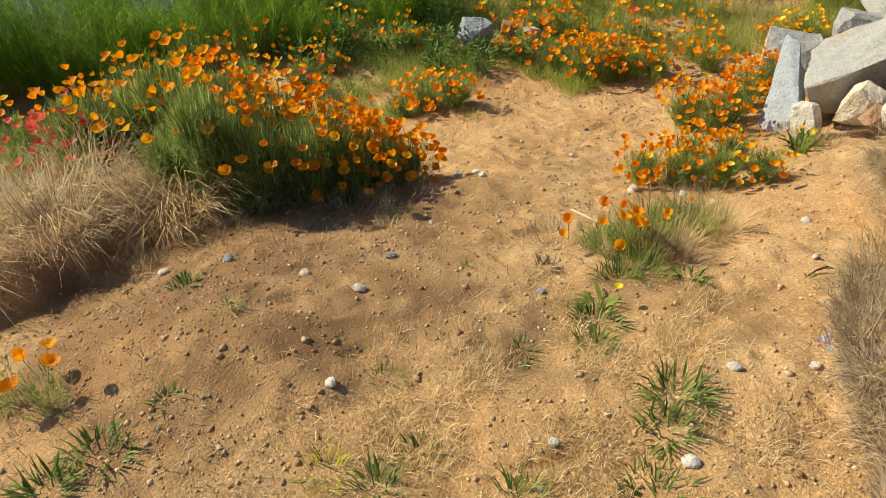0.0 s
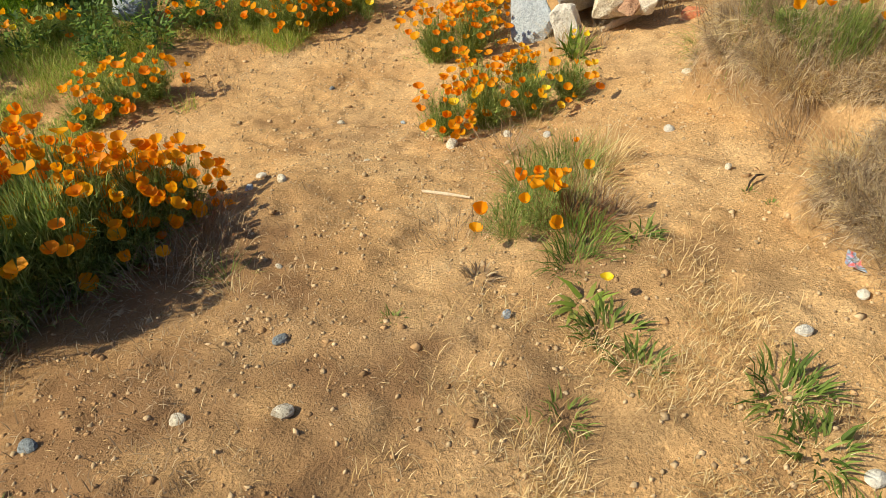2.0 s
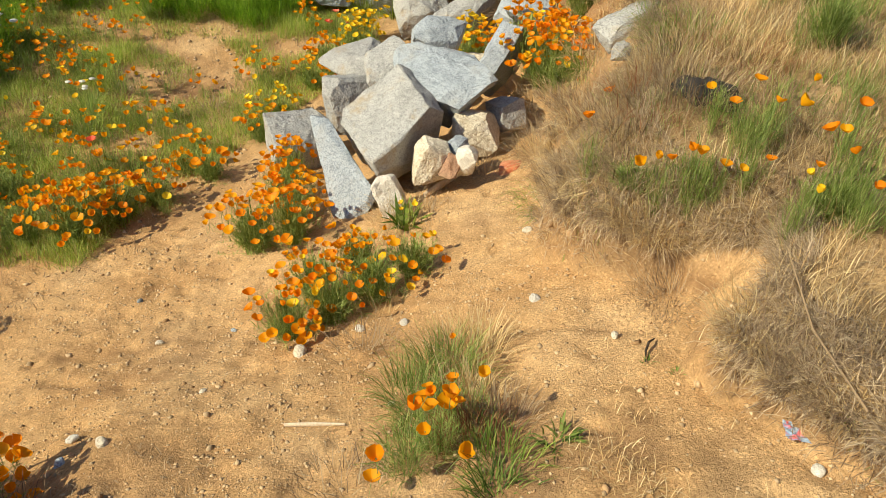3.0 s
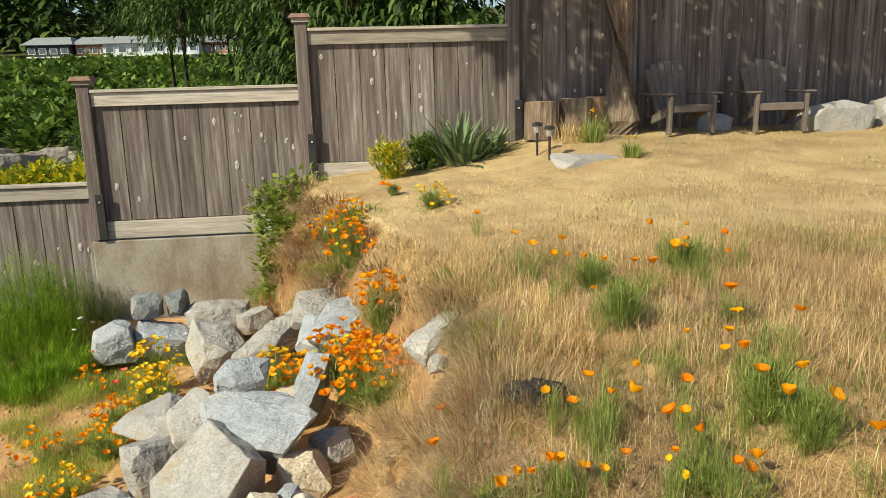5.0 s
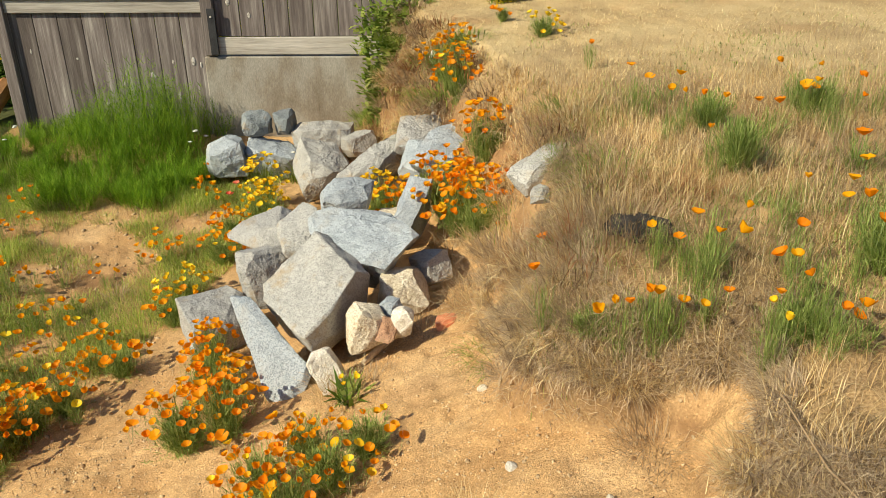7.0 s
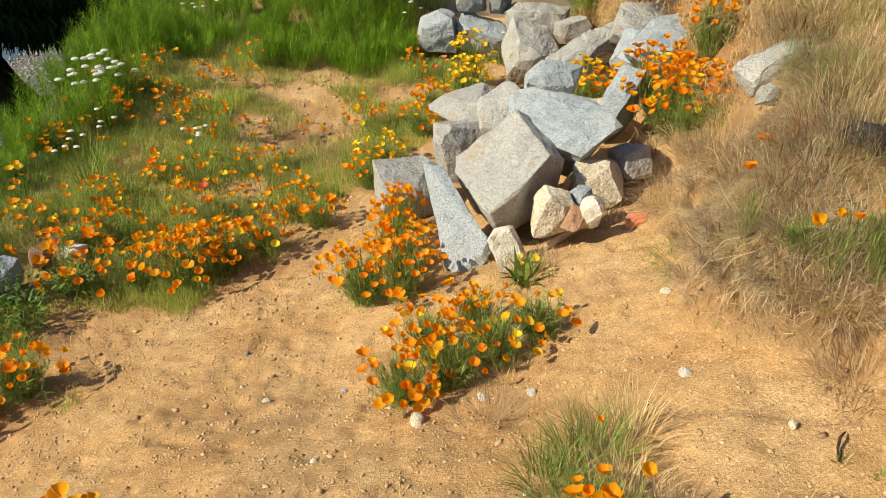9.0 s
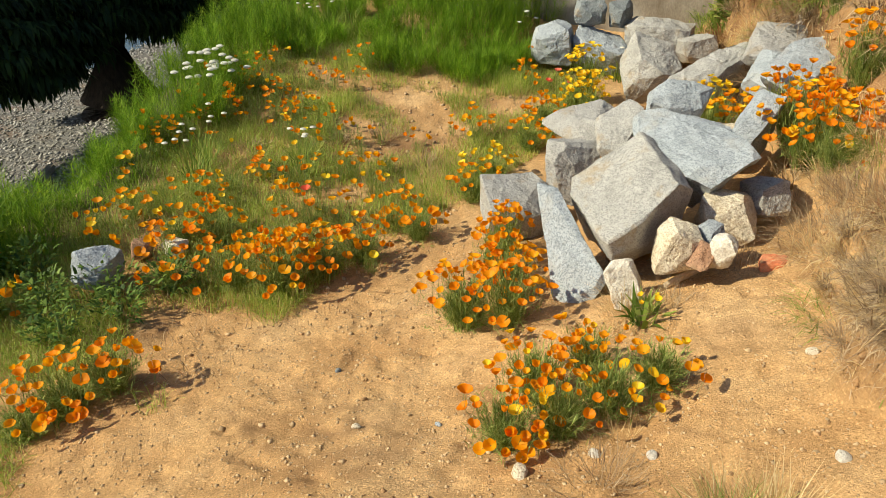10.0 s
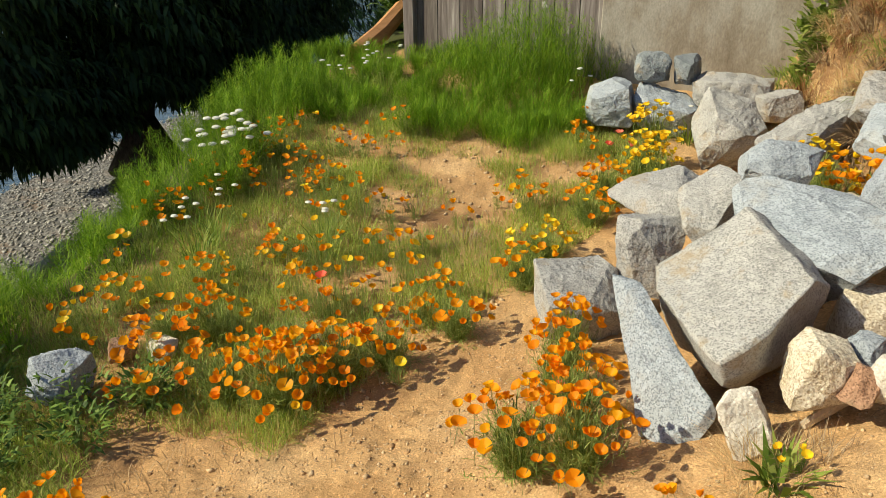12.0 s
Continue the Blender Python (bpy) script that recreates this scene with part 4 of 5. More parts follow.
# far woods as one mass of conifers on the hillside
r = np.random.default_rng(77)
far_sets = []
for i in range(200):
    fx, fy = r.uniform(140, 230), r.uniform(-15, 120)
    fh = r.uniform(14, 24)
    c = 160
    lev = r.random(c) ** .8
    rad = (1 - lev) * fh * .2 + .3
    ang = r.uniform(0, math.tau, c)
    base = np.stack([fx + rad * np.cos(ang) * .6, fy + rad * np.sin(ang) * .6, float(height(fx, fy)) + fh * (.05 + .95 * lev)], 1)
    far_sets.append(blades(base, ang, 1.9 + r.normal(0, .3, c), 2.6 + 0 * rad, 1.3, .4))
v, f = joined(*far_sets)
tagged(new("far_woods", mesh_of("far_woods", v, f, FIR)), "dark conifer woods on the far hillside", "woods", kind="stuff")
far_sets = []
for i in range(420):
    fx, fy = r.uniform(66, 128), r.uniform(14, 62)
    d = r.normal(size=(90, 3))
    d /= np.linalg.norm(d, axis=1)[:, None]
    base = np.array([fx, fy, float(height(fx, fy)) + .6]) + d * (1.5, 1.6, 1.0)
    far_sets.append(blades(base, np.arctan2(d[:, 1], d[:, 0]), 1.0 + r.normal(0, .4, 90), 1.1, .6, .4))
v, f = joined(*far_sets)
tagged(new("far_scrub", mesh_of("far_scrub", v, f, SHRUB)), "green scrub on the far shore", "scrub", kind="stuff")
for i in range(9):
    hull_rock("shore_rock", block((6, 7, 2.2), (5, 5, i * 40), (60 + (i % 3) * 1.5, 17 + i * 3.2, -3.6), 400 + i), SHORE_STONE, "grey-brown rock ledge on the far shoreline", 400 + i, .03, "shore rocks")


# ---- poppies ----
def petal_cup(openness, seed):
    """Four overlapping fan petals round a cup with a ragged rim; openness 0 is a closed cup, 1 a wide bowl. A short stalk hangs below."""
    r = random.Random(seed)
    vs, ts, mi = [], [], []
    for k in range(4):
        a0 = k * math.pi / 2 + r.uniform(-.2, .2)
        lift = r.uniform(.9, 1.1)
        rows = []
        for i, u in enumerate((0.0, .45, 1.0)):
            row = []
            for j in (-1.5, -.5, .5, 1.5):
                rad = (.002, .015 + .004 * openness, .0165 + .016 * openness)[i] + .0012 * (k % 2)
                z = (.0, .014 - .004 * openness, .036 - .013 * openness)[i] * lift
                if i == 2:
                    z += r.uniform(-.003, .003) - .003 * abs(j)
                    rad += r.uniform(-.002, .003)
                a = a0 + j * (.56, .56, .54)[i]
                row.append(len(vs))
                vs.append((rad * math.cos(a), rad * math.sin(a), z))
            rows.append(row)
        for lo, hi in zip(rows, rows[1:]):
            for j in range(3):
                ts += [(lo[j], lo[j + 1], hi[j + 1]), (lo[j], hi[j + 1], hi[j])]
                mi += [0, 0]
    k = len(vs)
    for dx, dy in ((.0012, 0), (0, .0012)):
        vs += [(-dx, -dy, .001), (dx, dy, .001), (dx + .006, dy, -.10), (-dx + .006, -dy, -.10)]
        ts += [(k, k + 1, k + 2), (k, k + 2, k + 3)]
        mi += [1, 1]
        k += 4
    return vs, ts, mi


CUPS = {}
for tint, petal in (("orange", ORANGE), ("yellow", YELLOW), ("coral", CORAL)):
    CUPS[tint] = []
    for i, o in enumerate((.05, .3, .55, .8, 1.0)):
        vs, ts, mi = petal_cup(o, i + 3)
        CUPS[tint].append(mesh_of("flower", vs, ts, [petal, STEM], mi, smooth=True))


def fern_clump(seed, stalks=230, leaflets=9):
    """Feathery foliage of a poppy plant in a unit dome."""
    r = np.random.default_rng(seed)
    az = r.uniform(0, math.tau, stalks)
    lean = np.abs(r.normal(.15, .42, stalks)).clip(0, 1.25)
    base = np.stack([np.cos(az) * .25 * r.random(stalks), np.sin(az) * .25 * r.random(stalks), 0 * az], 1)
    ln = r.uniform(.55, 1.0, stalks)
    sets = [blades(base, az, lean, ln, .010, .25)]
    way = np.stack([np.cos(az) * np.sin(lean), np.sin(az) * np.sin(lean), np.cos(lean)], 1)
    for _ in range(leaflets):
        f = r.uniform(.2, .95, stalks)
        p = base + way * (ln * f)[:, None]
        sets.append(blades(p, az + r.normal(0, 1.2, stalks), lean + r.uniform(-.2, .9, stalks), r.uniform(.10, .22, stalks), r.uniform(.009, .017, stalks), .3))
    return joined(*sets)


FERNS = [mesh_of("foliage", *fern_clump(i), FERNY) for i in range(4)]
THIN_FERNS = [mesh_of("foliage", *fern_clump(20 + i, 44, 9), FERNY) for i in range(3)]
poppy_count = [0]


def poppy(x, y, radius, tall, flowers, tint="orange", label="orange poppy plant with feathery grey-green foliage", group="poppies", mixed_in=0.0, sparse=False, flat=0.75, bloom=1.0, layers=1):
    poppy_count[0] += 1
    r = random.Random(900 + poppy_count[0])
    p = thing("poppy_plant", x, y, None, label, "poppy", group, sink=.01)
    me = r.choice(THIN_FERNS if sparse else FERNS)
    for _ in range(layers):
        piece("foliage", me, p, pose(0, 0, 0, 0, 0, r.uniform(0, 360)) @ Matrix.Diagonal((radius * 1.05, radius * 1.05, tall * .88, 1)))
    for _ in range(round(flowers * 1.6) if flowers > 1 else flowers):
        a, q = r.uniform(0, math.tau), math.sqrt(r.random())
        z = tall * (.97 - .62 * q ** 2.2 * flat) + r.uniform(-.05, .05)
        kind = "yellow" if r.random() < mixed_in else tint
        tip = q * 22 + r.uniform(-25, 25)
        piece("flower", r.choice(CUPS[kind]), p, pose(q * radius * math.cos(a), q * radius * math.sin(a), max(.04, z), 0, tip, math.degrees(a)) @ Matrix.Scale(bloom * r.uniform(.68, 1.08), 4))
    return p


BUSH = "dense bush of orange poppies above its own dark shade"
for x, y, rad, tall, nfl in ((1.38, 2.88, .20, .27, 30), (1.20, 2.94, .26, .40, 38), (1.02, 3.06, .29, .60, 34), (.80, 3.14, .32, .72, 30), (.58, 3.3, .34, .66, 22), (1.24, 3.12, .26, .30, 28), (1.08, 3.28, .32, .44, 36), (.82, 3.4, .34, .46, 24), (1.22, 3.46, .28, .30, 26), (1.0, 3.62, .34, .40, 28), (.74, 3.8, .36, .46, 20), (.42, 3.40, .32, .62, 12), (.30, 3.55, .32, .60, 12), (.60, 3.12, .28, .62, 10), (.05, 3.6, .32, .52, 8), (.78, 2.86, .26, .40, 6), (.52, 2.92, .28, .44, 5), (.98, 2.82, .24, .36, 6), (.3, 3.0, .2, .28, 3), (1.1, 3.9, .32, .30, 18), (.85, 4.1, .36, .38, 16), (1.02, 2.78, .22, .38, 8), (1.22, 2.82, .2, .36, 10)):
    poppy(x, y, rad, tall, nfl, label=BUSH, group="large poppy bush", layers=2)
for x, y, rad, tall, nfl in ((.60, 2.80, .24, .58, 8), (.82, 2.78, .24, .54, 9), (.44, 2.88, .22, .54, 6), (1.0, 2.84, .24, .48, 9)):
    poppy(x, y, rad, tall, nfl, label=BUSH, group="large poppy bush", layers=3)
for x, y, rad, tall, nfl in ((2.34, 4.4, .26, .26, 22), (2.52, 4.28, .24, .24, 16), (2.14, 4.42, .22, .22, 10)):
    poppy(x, y, rad, tall, nfl, label="low clump of orange poppies on sand")
for x, y, rad, tall, nfl in ((2.52, 2.34, .18, .26, 24), (2.62, 2.18, .2, .26, 14), (2.76, 2.05, .2, .26, 12), (2.92, 1.92, .18, .22, 6), (2.86, 2.34, .2, .28, 22), (3.02, 2.18, .18, .26, 12)):
    poppy(x, y, rad, tall, nfl, label="clump of golden orange poppies by the path", mixed_in=.1, bloom=.78)
for x, y, rad, tall, nfl in ((3.42, 2.88, .26, .32, 30), (3.42, 2.66, .2, .32, 22), (3.72, 2.78, .22, .34, 26), (4.0, 2.95, .18, .36, 20), (4.28, 3.0, .16, .34, 16)):
    poppy(x, y, rad, tall, nfl, label="clump of orange poppies beside the blade of rock", bloom=.88)
for x, y, rad, tall, nfl in ((3.6, 4.12, .28, .36, 40), (3.55, 4.4, .24, .3, 18), (3.85, 4.0, .24, .32, 26), (4.1, 3.85, .22, .28, 16), (4.45, 3.65, .2, .26, 12), (3.85, 5.1, .22, .24, 14), (4.0, 4.9, .2, .24, 12), (3.4, 4.75, .18, .22, 8)):
    poppy(x, y, rad, tall, nfl, label="clump of orange poppies in the sandy bed", mixed_in=.06)
for x, y, rad, tall, nfl, tint in ((5.25, 1.55, .32, .48, 52, "orange"), (5.0, 1.42, .28, .42, 38, "orange"), (5.6, 1.66, .32, .46, 36, "orange"), (5.5, 1.36, .28, .42, 26, "orange"), (6.3, 2.2, .28, .5, 34, "yellow"), (6.0, 2.12, .26, .46, 30, "orange"), (4.85, 1.42, .22, .36, 22, "orange"), (7.3, 3.4, .22, .5, 24, "yellow"), (6.75, 3.2, .2, .46, 16, "yellow"), (6.6, 2.42, .2, .26, 16, "yellow"),
                                   (6.55, 1.55, .24, .42, 24, "orange"), (6.9, 1.62, .26, .46, 26, "orange"), (7.2, 1.7, .22, .4, 16, "orange"), (7.1, 1.55, .14, .28, 8, "orange"), (6.95, .85, .22, .2, 10, "yellow"), (7.7, 1.15, .12, .16, 4, "orange"),
                                   (6.9, 3.35, .22, .42, 26, "yellow"), (6.5, 3.5, .22, .32, 22, "orange"), (6.1, 3.5, .2, .26, 14, "orange"), (5.5, 3.6, .22, .26, 18, "yellow"), (5.1, 3.55, .2, .26, 14, "orange"), (7.4, 2.35, .16, .2, 10, "yellow")):
    poppy(x, y, rad, tall, nfl, tint, "clump of " + ("yellow and orange" if tint == "yellow" else "orange") + " poppies among the rocks", "rock pile poppies", .35 if tint == "yellow" else .1)
for x, y, nfl in ((7.0, 3.55, 3), (.12, 3.6, 10), (-.1, 3.5, 10), (-.3, 3.6, 9), (-.2, 3.9, 9), (.05, 4.2, 8), (.1, 5.5, 6), (.45, 5.2, 7), (.75, 5.0, 4), (-.1, 5.2, 5), (1.75, 5.0, 4), (3.95, 2.85, 1), (4.4, 4.4, 1)):
    poppy(x, y, .2, .34, nfl, "coral", "coral pink poppies on thin stems", "coral poppies", sparse=True)
for x, y, rad, tall, nfl in ((1.7, 5.3, .24, .34, 14), (2.0, 5.45, .22, .3, 12), (1.3, 5.5, .26, .4, 10), (.8, 5.2, .26, .44, 10), (.4, 5.0, .26, .46, 9), (0, 4.8, .26, .46, 8), (.5, 5.7, .3, .5, 10), (1.0, 6.0, .3, .5, 12), (1.6, 6.0, .28, .4, 14), (2.3, 5.8, .26, .34, 14), (2.7, 5.4, .24, .3, 12), (-.3, 4.4, .26, .42, 6)):
    poppy(x, y, rad, tall, nfl, label="orange poppies among tall green grass at the terrace edge", mixed_in=.2)
# single flowers on the dry slope
SLOPE = ((4.54, -.25), (4.40, -.17), (4.24, -.18), (4.42, -.37), (4.11, -.22), (4.25, -.42), (4.19, -.50), (3.93, -.20), (4.58, .60), (4.46, .55), (4.11, .46), (4.07, .54), (3.54, .48), (3.01, .38), (2.87, .86), (2.78, .79),
         (2.83, .69), (2.77, .70), (2.66, .78), (2.57, .77), (2.61, .92), (2.57, .91), (2.80, 1.25), (2.55, .93), (2.56, .86), (2.58, 1.03), (2.71, .47), (2.51, .52), (2.48, .49), (2.90, .14), (2.92, .08), (2.92, -.02),
         (2.64, .29), (2.53, .16), (2.48, .18), (2.41, .62), (2.38, .55), (2.35, .51), (2.28, .51), (2.29, .68), (5.68, .67))
for i, (x, y) in enumerate(SLOPE):
    p = poppy(x, y, .11, .25, 1, label="single golden orange poppy on the dry slope", group="slope poppies", sparse=True, flat=.3, mixed_in=.1, bloom=.8)
for x, y, rad, tall, full in ((4.2, .3, .22, .30, 1), (3.55, .38, .2, .32, 1), (3.75, .3, .16, .28, 0), (4.34, -.25, .24, .28, 1), (2.65, .2, .2, .30, 1), (2.5, .14, .18, .28, 1), (2.72, .74, .15, .22, 0), (2.40, .56, .15, .2, 1),
                              (2.68, 1.1, .14, .13, 1), (2.62, .97, .12, .16, 0), (3.32, 1.16, .16, .14, 0), (2.3, .43, .14, .18, 0), (3.5, -.1, .2, .24, 0), (3.2, -.1, .2, .22, 0), (3.95, .1, .2, .24, 0), (5.0, 1.04, .2, .16, 0), (4.7, .4, .16, .2, 0), (2.2, .1, .2, .24, 0), (1.85, .35, .14, .16, 0)):
    poppy(x, y, rad, tall * .85, 1, sparse=not full, label="feathery green poppy plant in the dry slope grass", group="slope poppies", flat=.3)
for x, y, nfl in ((1.55, 1.62, 3), (1.62, 1.55, 3), (1.75, 1.5, 2), (-.46, 1.86, 3), (-.36, 1.75, 1)):
    poppy(x, y, .14, .2, nfl, label="sparse orange poppies beside the path", sparse=True)
# scattered over the bed
r = random.Random(31)
made = 0
while made < 125:
    x, y = r.uniform(3.5, 8.2), r.uniform(3.7, 6.9)
    if y > np.interp(x, EDGE_X, EDGE_Y) + .1 or math.hypot(x - 6.7, (y - 4.7) * 1.1) < .8 or (x > 7.2 and y > 4.2) or (x > 5.0 and y < 3.9):
        continue
    made += 1
    poppy(x, y, r.uniform(.08, .17), r.uniform(.16, .32), r.randint(1, 4), label="small orange poppies scattered in the bed", group="bed poppies", mixed_in=.12, sparse=True)


# ---- weeds, tufts and other plants ----
def tuft(name, x, y, label, count, length, width, leaf, seed, spread_r=.06, lean=.5, category="plant", group="weeds", curve=.6, flowers=0, tint="yellow"):
    r = np.random.default_rng(seed)
    t = thing(name, x, y, None, label, category, group, sink=.005)
    a = r.uniform(0, math.tau, count)
    q = spread_r * np.sqrt(r.random(count))
    base = np.stack([q * np.cos(a), q * np.sin(a), 0 * a], 1)
    me = mesh_of("leaves", *blades(base, a + r.normal(0, .5, count), np.abs(r.normal(lean, .35, count)), length * r.uniform(.5, 1.2, count), width * r.uniform(.6, 1.3, count), curve), leaf)
    piece("leaves", me, t)
    rr = random.Random(seed)
    for _ in range(flowers):
        piece("flower", rr.choice(CUPS[tint]), t, pose(rr.uniform(-.06, .06), rr.uniform(-.06, .06), length * rr.uniform(.8, 1.1), rr.uniform(-30, 30), rr.uniform(-30, 30)) @ Matrix.Scale(.5, 4))
    return t


for i, (x, y, count, ln, w, leaf, sr, label) in enumerate((
        (1.20, 1.20, 90, .11, .020, WEED, .09, "low dark green leafy weed in dry grass"), (1.10, 1.10, 60, .12, .016, WEED, .07, "green grassy weed in straw"), (1.13, .80, 110, .13, .018, WEED, .10, "broad green rosette of plantain leaves"),
        (1.02, .72, 60, .12, .018, WEED, .08, "broad green plantain leaves in straw"), (.90, 1.20, 50, .09, .010, WEED, .06, "small green grass tuft in straw"), (1.66, 1.25, 50, .10, .022, WEED, .06, "leafy green weed beside the path"),
        (1.45, 1.38, 110, .16, .010, WEED, .09, "green grass among reddish stems"), (.12, 2.08, 60, .09, .020, WEED, .05, "dark green rosette weed on earth"), (-.06, 1.52, 40, .07, .016, WEED, .05, "small green weed on bare earth"),
        (-.26, 1.44, 80, .14, .018, WEED, .10, "dark green leafy weeds beside the path"), (-.40, 1.40, 70, .14, .018, WEED, .08, "dark green leafy weeds beside the path"), (.84, 1.26, 24, .06, .010, WEED, .03, "small green sprout in straw"),
        (.50, 1.30, 60, .10, .006, WEED, .06, "yellow-green grass tuft on earth"), (.46, 1.02, 40, .09, .012, WEED, .05, "green grass tuft in straw"), (.58, .76, 60, .12, .012, WEED, .07, "green weed growing in straw"), (.86, .58, 90, .12, .014, WEED, .12, "green weeds growing in straw"),
        (.30, .98, 60, .12, .012, WEED, .07, "dark green weed in straw"), (.22, 1.08, 70, .13, .006, BROOM, .06, "yellow-green grass tuft on earth"), (.20, 1.78, 30, .06, .014, FERNY, .05, "small grey-green weed on earth"),
        (1.03, 1.72, 24, .06, .008, WEED, .03, "tiny green weed on sand"), (.95, 2.2, 50, .11, .005, STRAW, .07, "thin dry grass tuft in the shade"), (1.05, 2.32, 60, .16, .005, WEED, .08, "thin grass tuft in the bush shade"),
        (2.0, 1.02, 16, .05, .010, WEED, .02, "tiny green seedling on the path"), (1.95, .95, 14, .05, .010, WEED, .02, "tiny green seedling on the path"))):
    tuft("weed", x, y, label, round(count * 1.15), ln * .58, w * .36, leaf, 500 + i, sr * .8, .75)
for i, (x, y, n_, ln, leaf, label) in enumerate(((2.02, 1.60, 330, .22, FERNY, "grey-green grassy tussock with fine leaves"), (2.12, 1.52, 260, .22, STRAW, "straw-tipped grassy tussock beside the path"), (1.90, 1.68, 260, .18, FERNY, "fine grey-green tussock by the path"), (1.74, 1.58, 300, .17, FERNY, "feathery grey-green tussock by the path"),
                                              (1.62, 1.62, 220, .14, FERNY, "low feathery grey-green tussock"), (1.86, 1.50, 240, .17, STRAW, "dry brown tussock beside the path"), (1.66, 1.46, 260, .15, REDDISH, "reddish sorrel stems among grass"), (1.56, 1.38, 200, .13, GREEN, "green grass beside reddish stems"), (1.74, 1.40, 200, .14, DEAD, "dead brown stems beside the path"),
                                              (2.22, 1.62, 120, .15, STRAW, "pale dry grass tussock on sand"), (4.75, 1.15, 200, .18, REDDISH, "reddish dry sorrel at the bank edge"))):
    tuft("grass_tussock", x, y, label, n_, ln * .82, .0026, leaf, 560 + i, .09, .55, "grass", "tussocks", .5, 1 if i in (0, 3) else 0, "orange")
tuft("dandelion", 1.28, 1.30, "single yellow dandelion flower on a stem", 14, .08, .014, GREEN, 576, .03, .9, "flower", "weeds", .5, 1, "yellow")
tuft("dug_hollow", 1.30, 1.60, "dark clump of roots in a small hollow", 50, .05, .006, DEAD, 567, .035, .9)
for i, (x, y, n_, ln) in enumerate(((2.55, 1.02, 260, .16), (2.75, 1.05, 260, .17), (2.35, .93, 220, .15), (1.95, .78, 200, .13), (1.75, .68, 200, .13), (1.6, .6, 160, .12), (2.95, 1.1, 200, .16), (3.2, 1.08, 200, .16), (3.6, 1.25, 200, .2), (3.9, 1.3, 220, .2),
                                     (4.3, 1.35, 200, .2), (3.1, .9, 240, .26), (3.35, .98, 260, .3), (3.55, .9, 240, .3), (3.5, 1.95, 120, .12), (3.45, 2.1, 160, .22), (4.05, 1.8, 120, .14), (3.9, 1.72, 120, .12), (2.62, 1.95, 90, .12), (2.3, 1.95, 110, .12), (1.45, 1.75, 80, .10))):
    tuft("dry_grass_tuft", x, y, "matted dry brown grass on the bank edge" if i < 14 else "dry straw tuft among stones", round(n_ * 1.8), ln * .8, .0019, STRAW if i % 3 == 0 else DEAD, 600 + i, .14, .75, "grass", "dry tufts")
for i, (x, y) in enumerate(((-.75, 3.0), (-.5, 2.92), (-.25, 2.88), (0, 2.9), (.2, 2.8), (-.62, 2.72), (-.9, 3.15), (-.4, 3.1), (-.05, 3.12), (-.2, 2.74), (.1, 2.72), (.3, 2.9))):
    tuft("dry_grass_tuft", x, y, "dry tan grass hanging over the mound edge", 260, .20 + .07 * (i % 3), .0026, DEAD if i % 3 == 0 else STRAW, 800 + i, .17, .75, "grass", "dry tufts", 1.0)
rr = random.Random(19)
for i, x in enumerate(np.arange(1.5, 3.75, .05)):
    x = float(x) + rr.uniform(-.02, .02)
    if 2.0 < x < 2.44:
        continue
    y = float(np.interp(x, BANK_X, BANK_Y)) - rr.uniform(.02, .09)
    tuft("turf_clump", x, y, "matted brown turf clump hanging over the bank lip" if i % 3 else "straw-tipped turf clump on the bank lip", 230, rr.uniform(.06, .12), .0026, MATTED if i % 3 else STRAW, 1500 + i, .06, 1.0, "turf", "bank turf", .9)
rr = random.Random(17)
for i in range(110):
    x = rr.uniform(2.7, 4.6) if i < 30 else rr.uniform(4.6, 9.25) if i < 60 else rr.uniform(6.6, 9.3)
    y = float(np.interp(x, BANK_X, BANK_Y)) + rr.uniform(-.80, -.02)
    leaf, label = ((DEAD, "matted dead brown weeds on the earth bank"), (STRAW, "dry straw tuft hanging down the bank"), (DEAD, "dead brown grass tuft on the bank"), (REDDISH, "reddish dry weed on the bank"), (GREEN, "small green weed rooted in the bank"))[i % 5]
    tuft("bank_weed", x, y, label, 170, rr.uniform(.12, .24) + (.06 if x > 6 else 0), .0075 if x > 6 else .0042 if x > 4.6 else .0028, leaf, 1200 + i, .16, 1.0, "grass", "bank weeds", .8)
rr = random.Random(18)
for i in range(46):
    x, y = rr.uniform(3.3, 8.2), rr.uniform(3.9, 6.3)
    tuft("bed_weed", x, y, ("low green weed in the sandy bed", "grey-green feathery weed in the sandy bed", "dry brown weed in the sandy bed")[i % 3], 120, rr.uniform(.08, .2), .0036, (MEADOW, FERNY, DEAD)[i % 3], 1300 + i, .10, .7, "plant", "bed weeds", .6)
for i, (x, y, ln) in enumerate(((-.1, 2.72, .2), (.15, 2.66, .2), (.4, 2.66, .18), (.62, 2.62, .18), (-.35, 2.7, .2), (.9, 2.45, .16), (1.15, 2.5, .16), (.3, 2.48, .12), (.0, 2.5, .12), (1.3, 2.62, .14))):
    tuft("dry_grass_tuft", x, y, "thin brown dry grass below the poppy bush", 200, ln * .7, .0018, DEAD, 1400 + i, .16, .8, "grass", "dry tufts", .6)
# evening primrose by the white quartz stone
prim = tuft("evening_primrose", 3.42, 2.06, "evening primrose with yellow flowers and broad leaves", 40, .15, .022, GREEN, 640, .05, .6, "flower", "", .5, 4, "yellow")
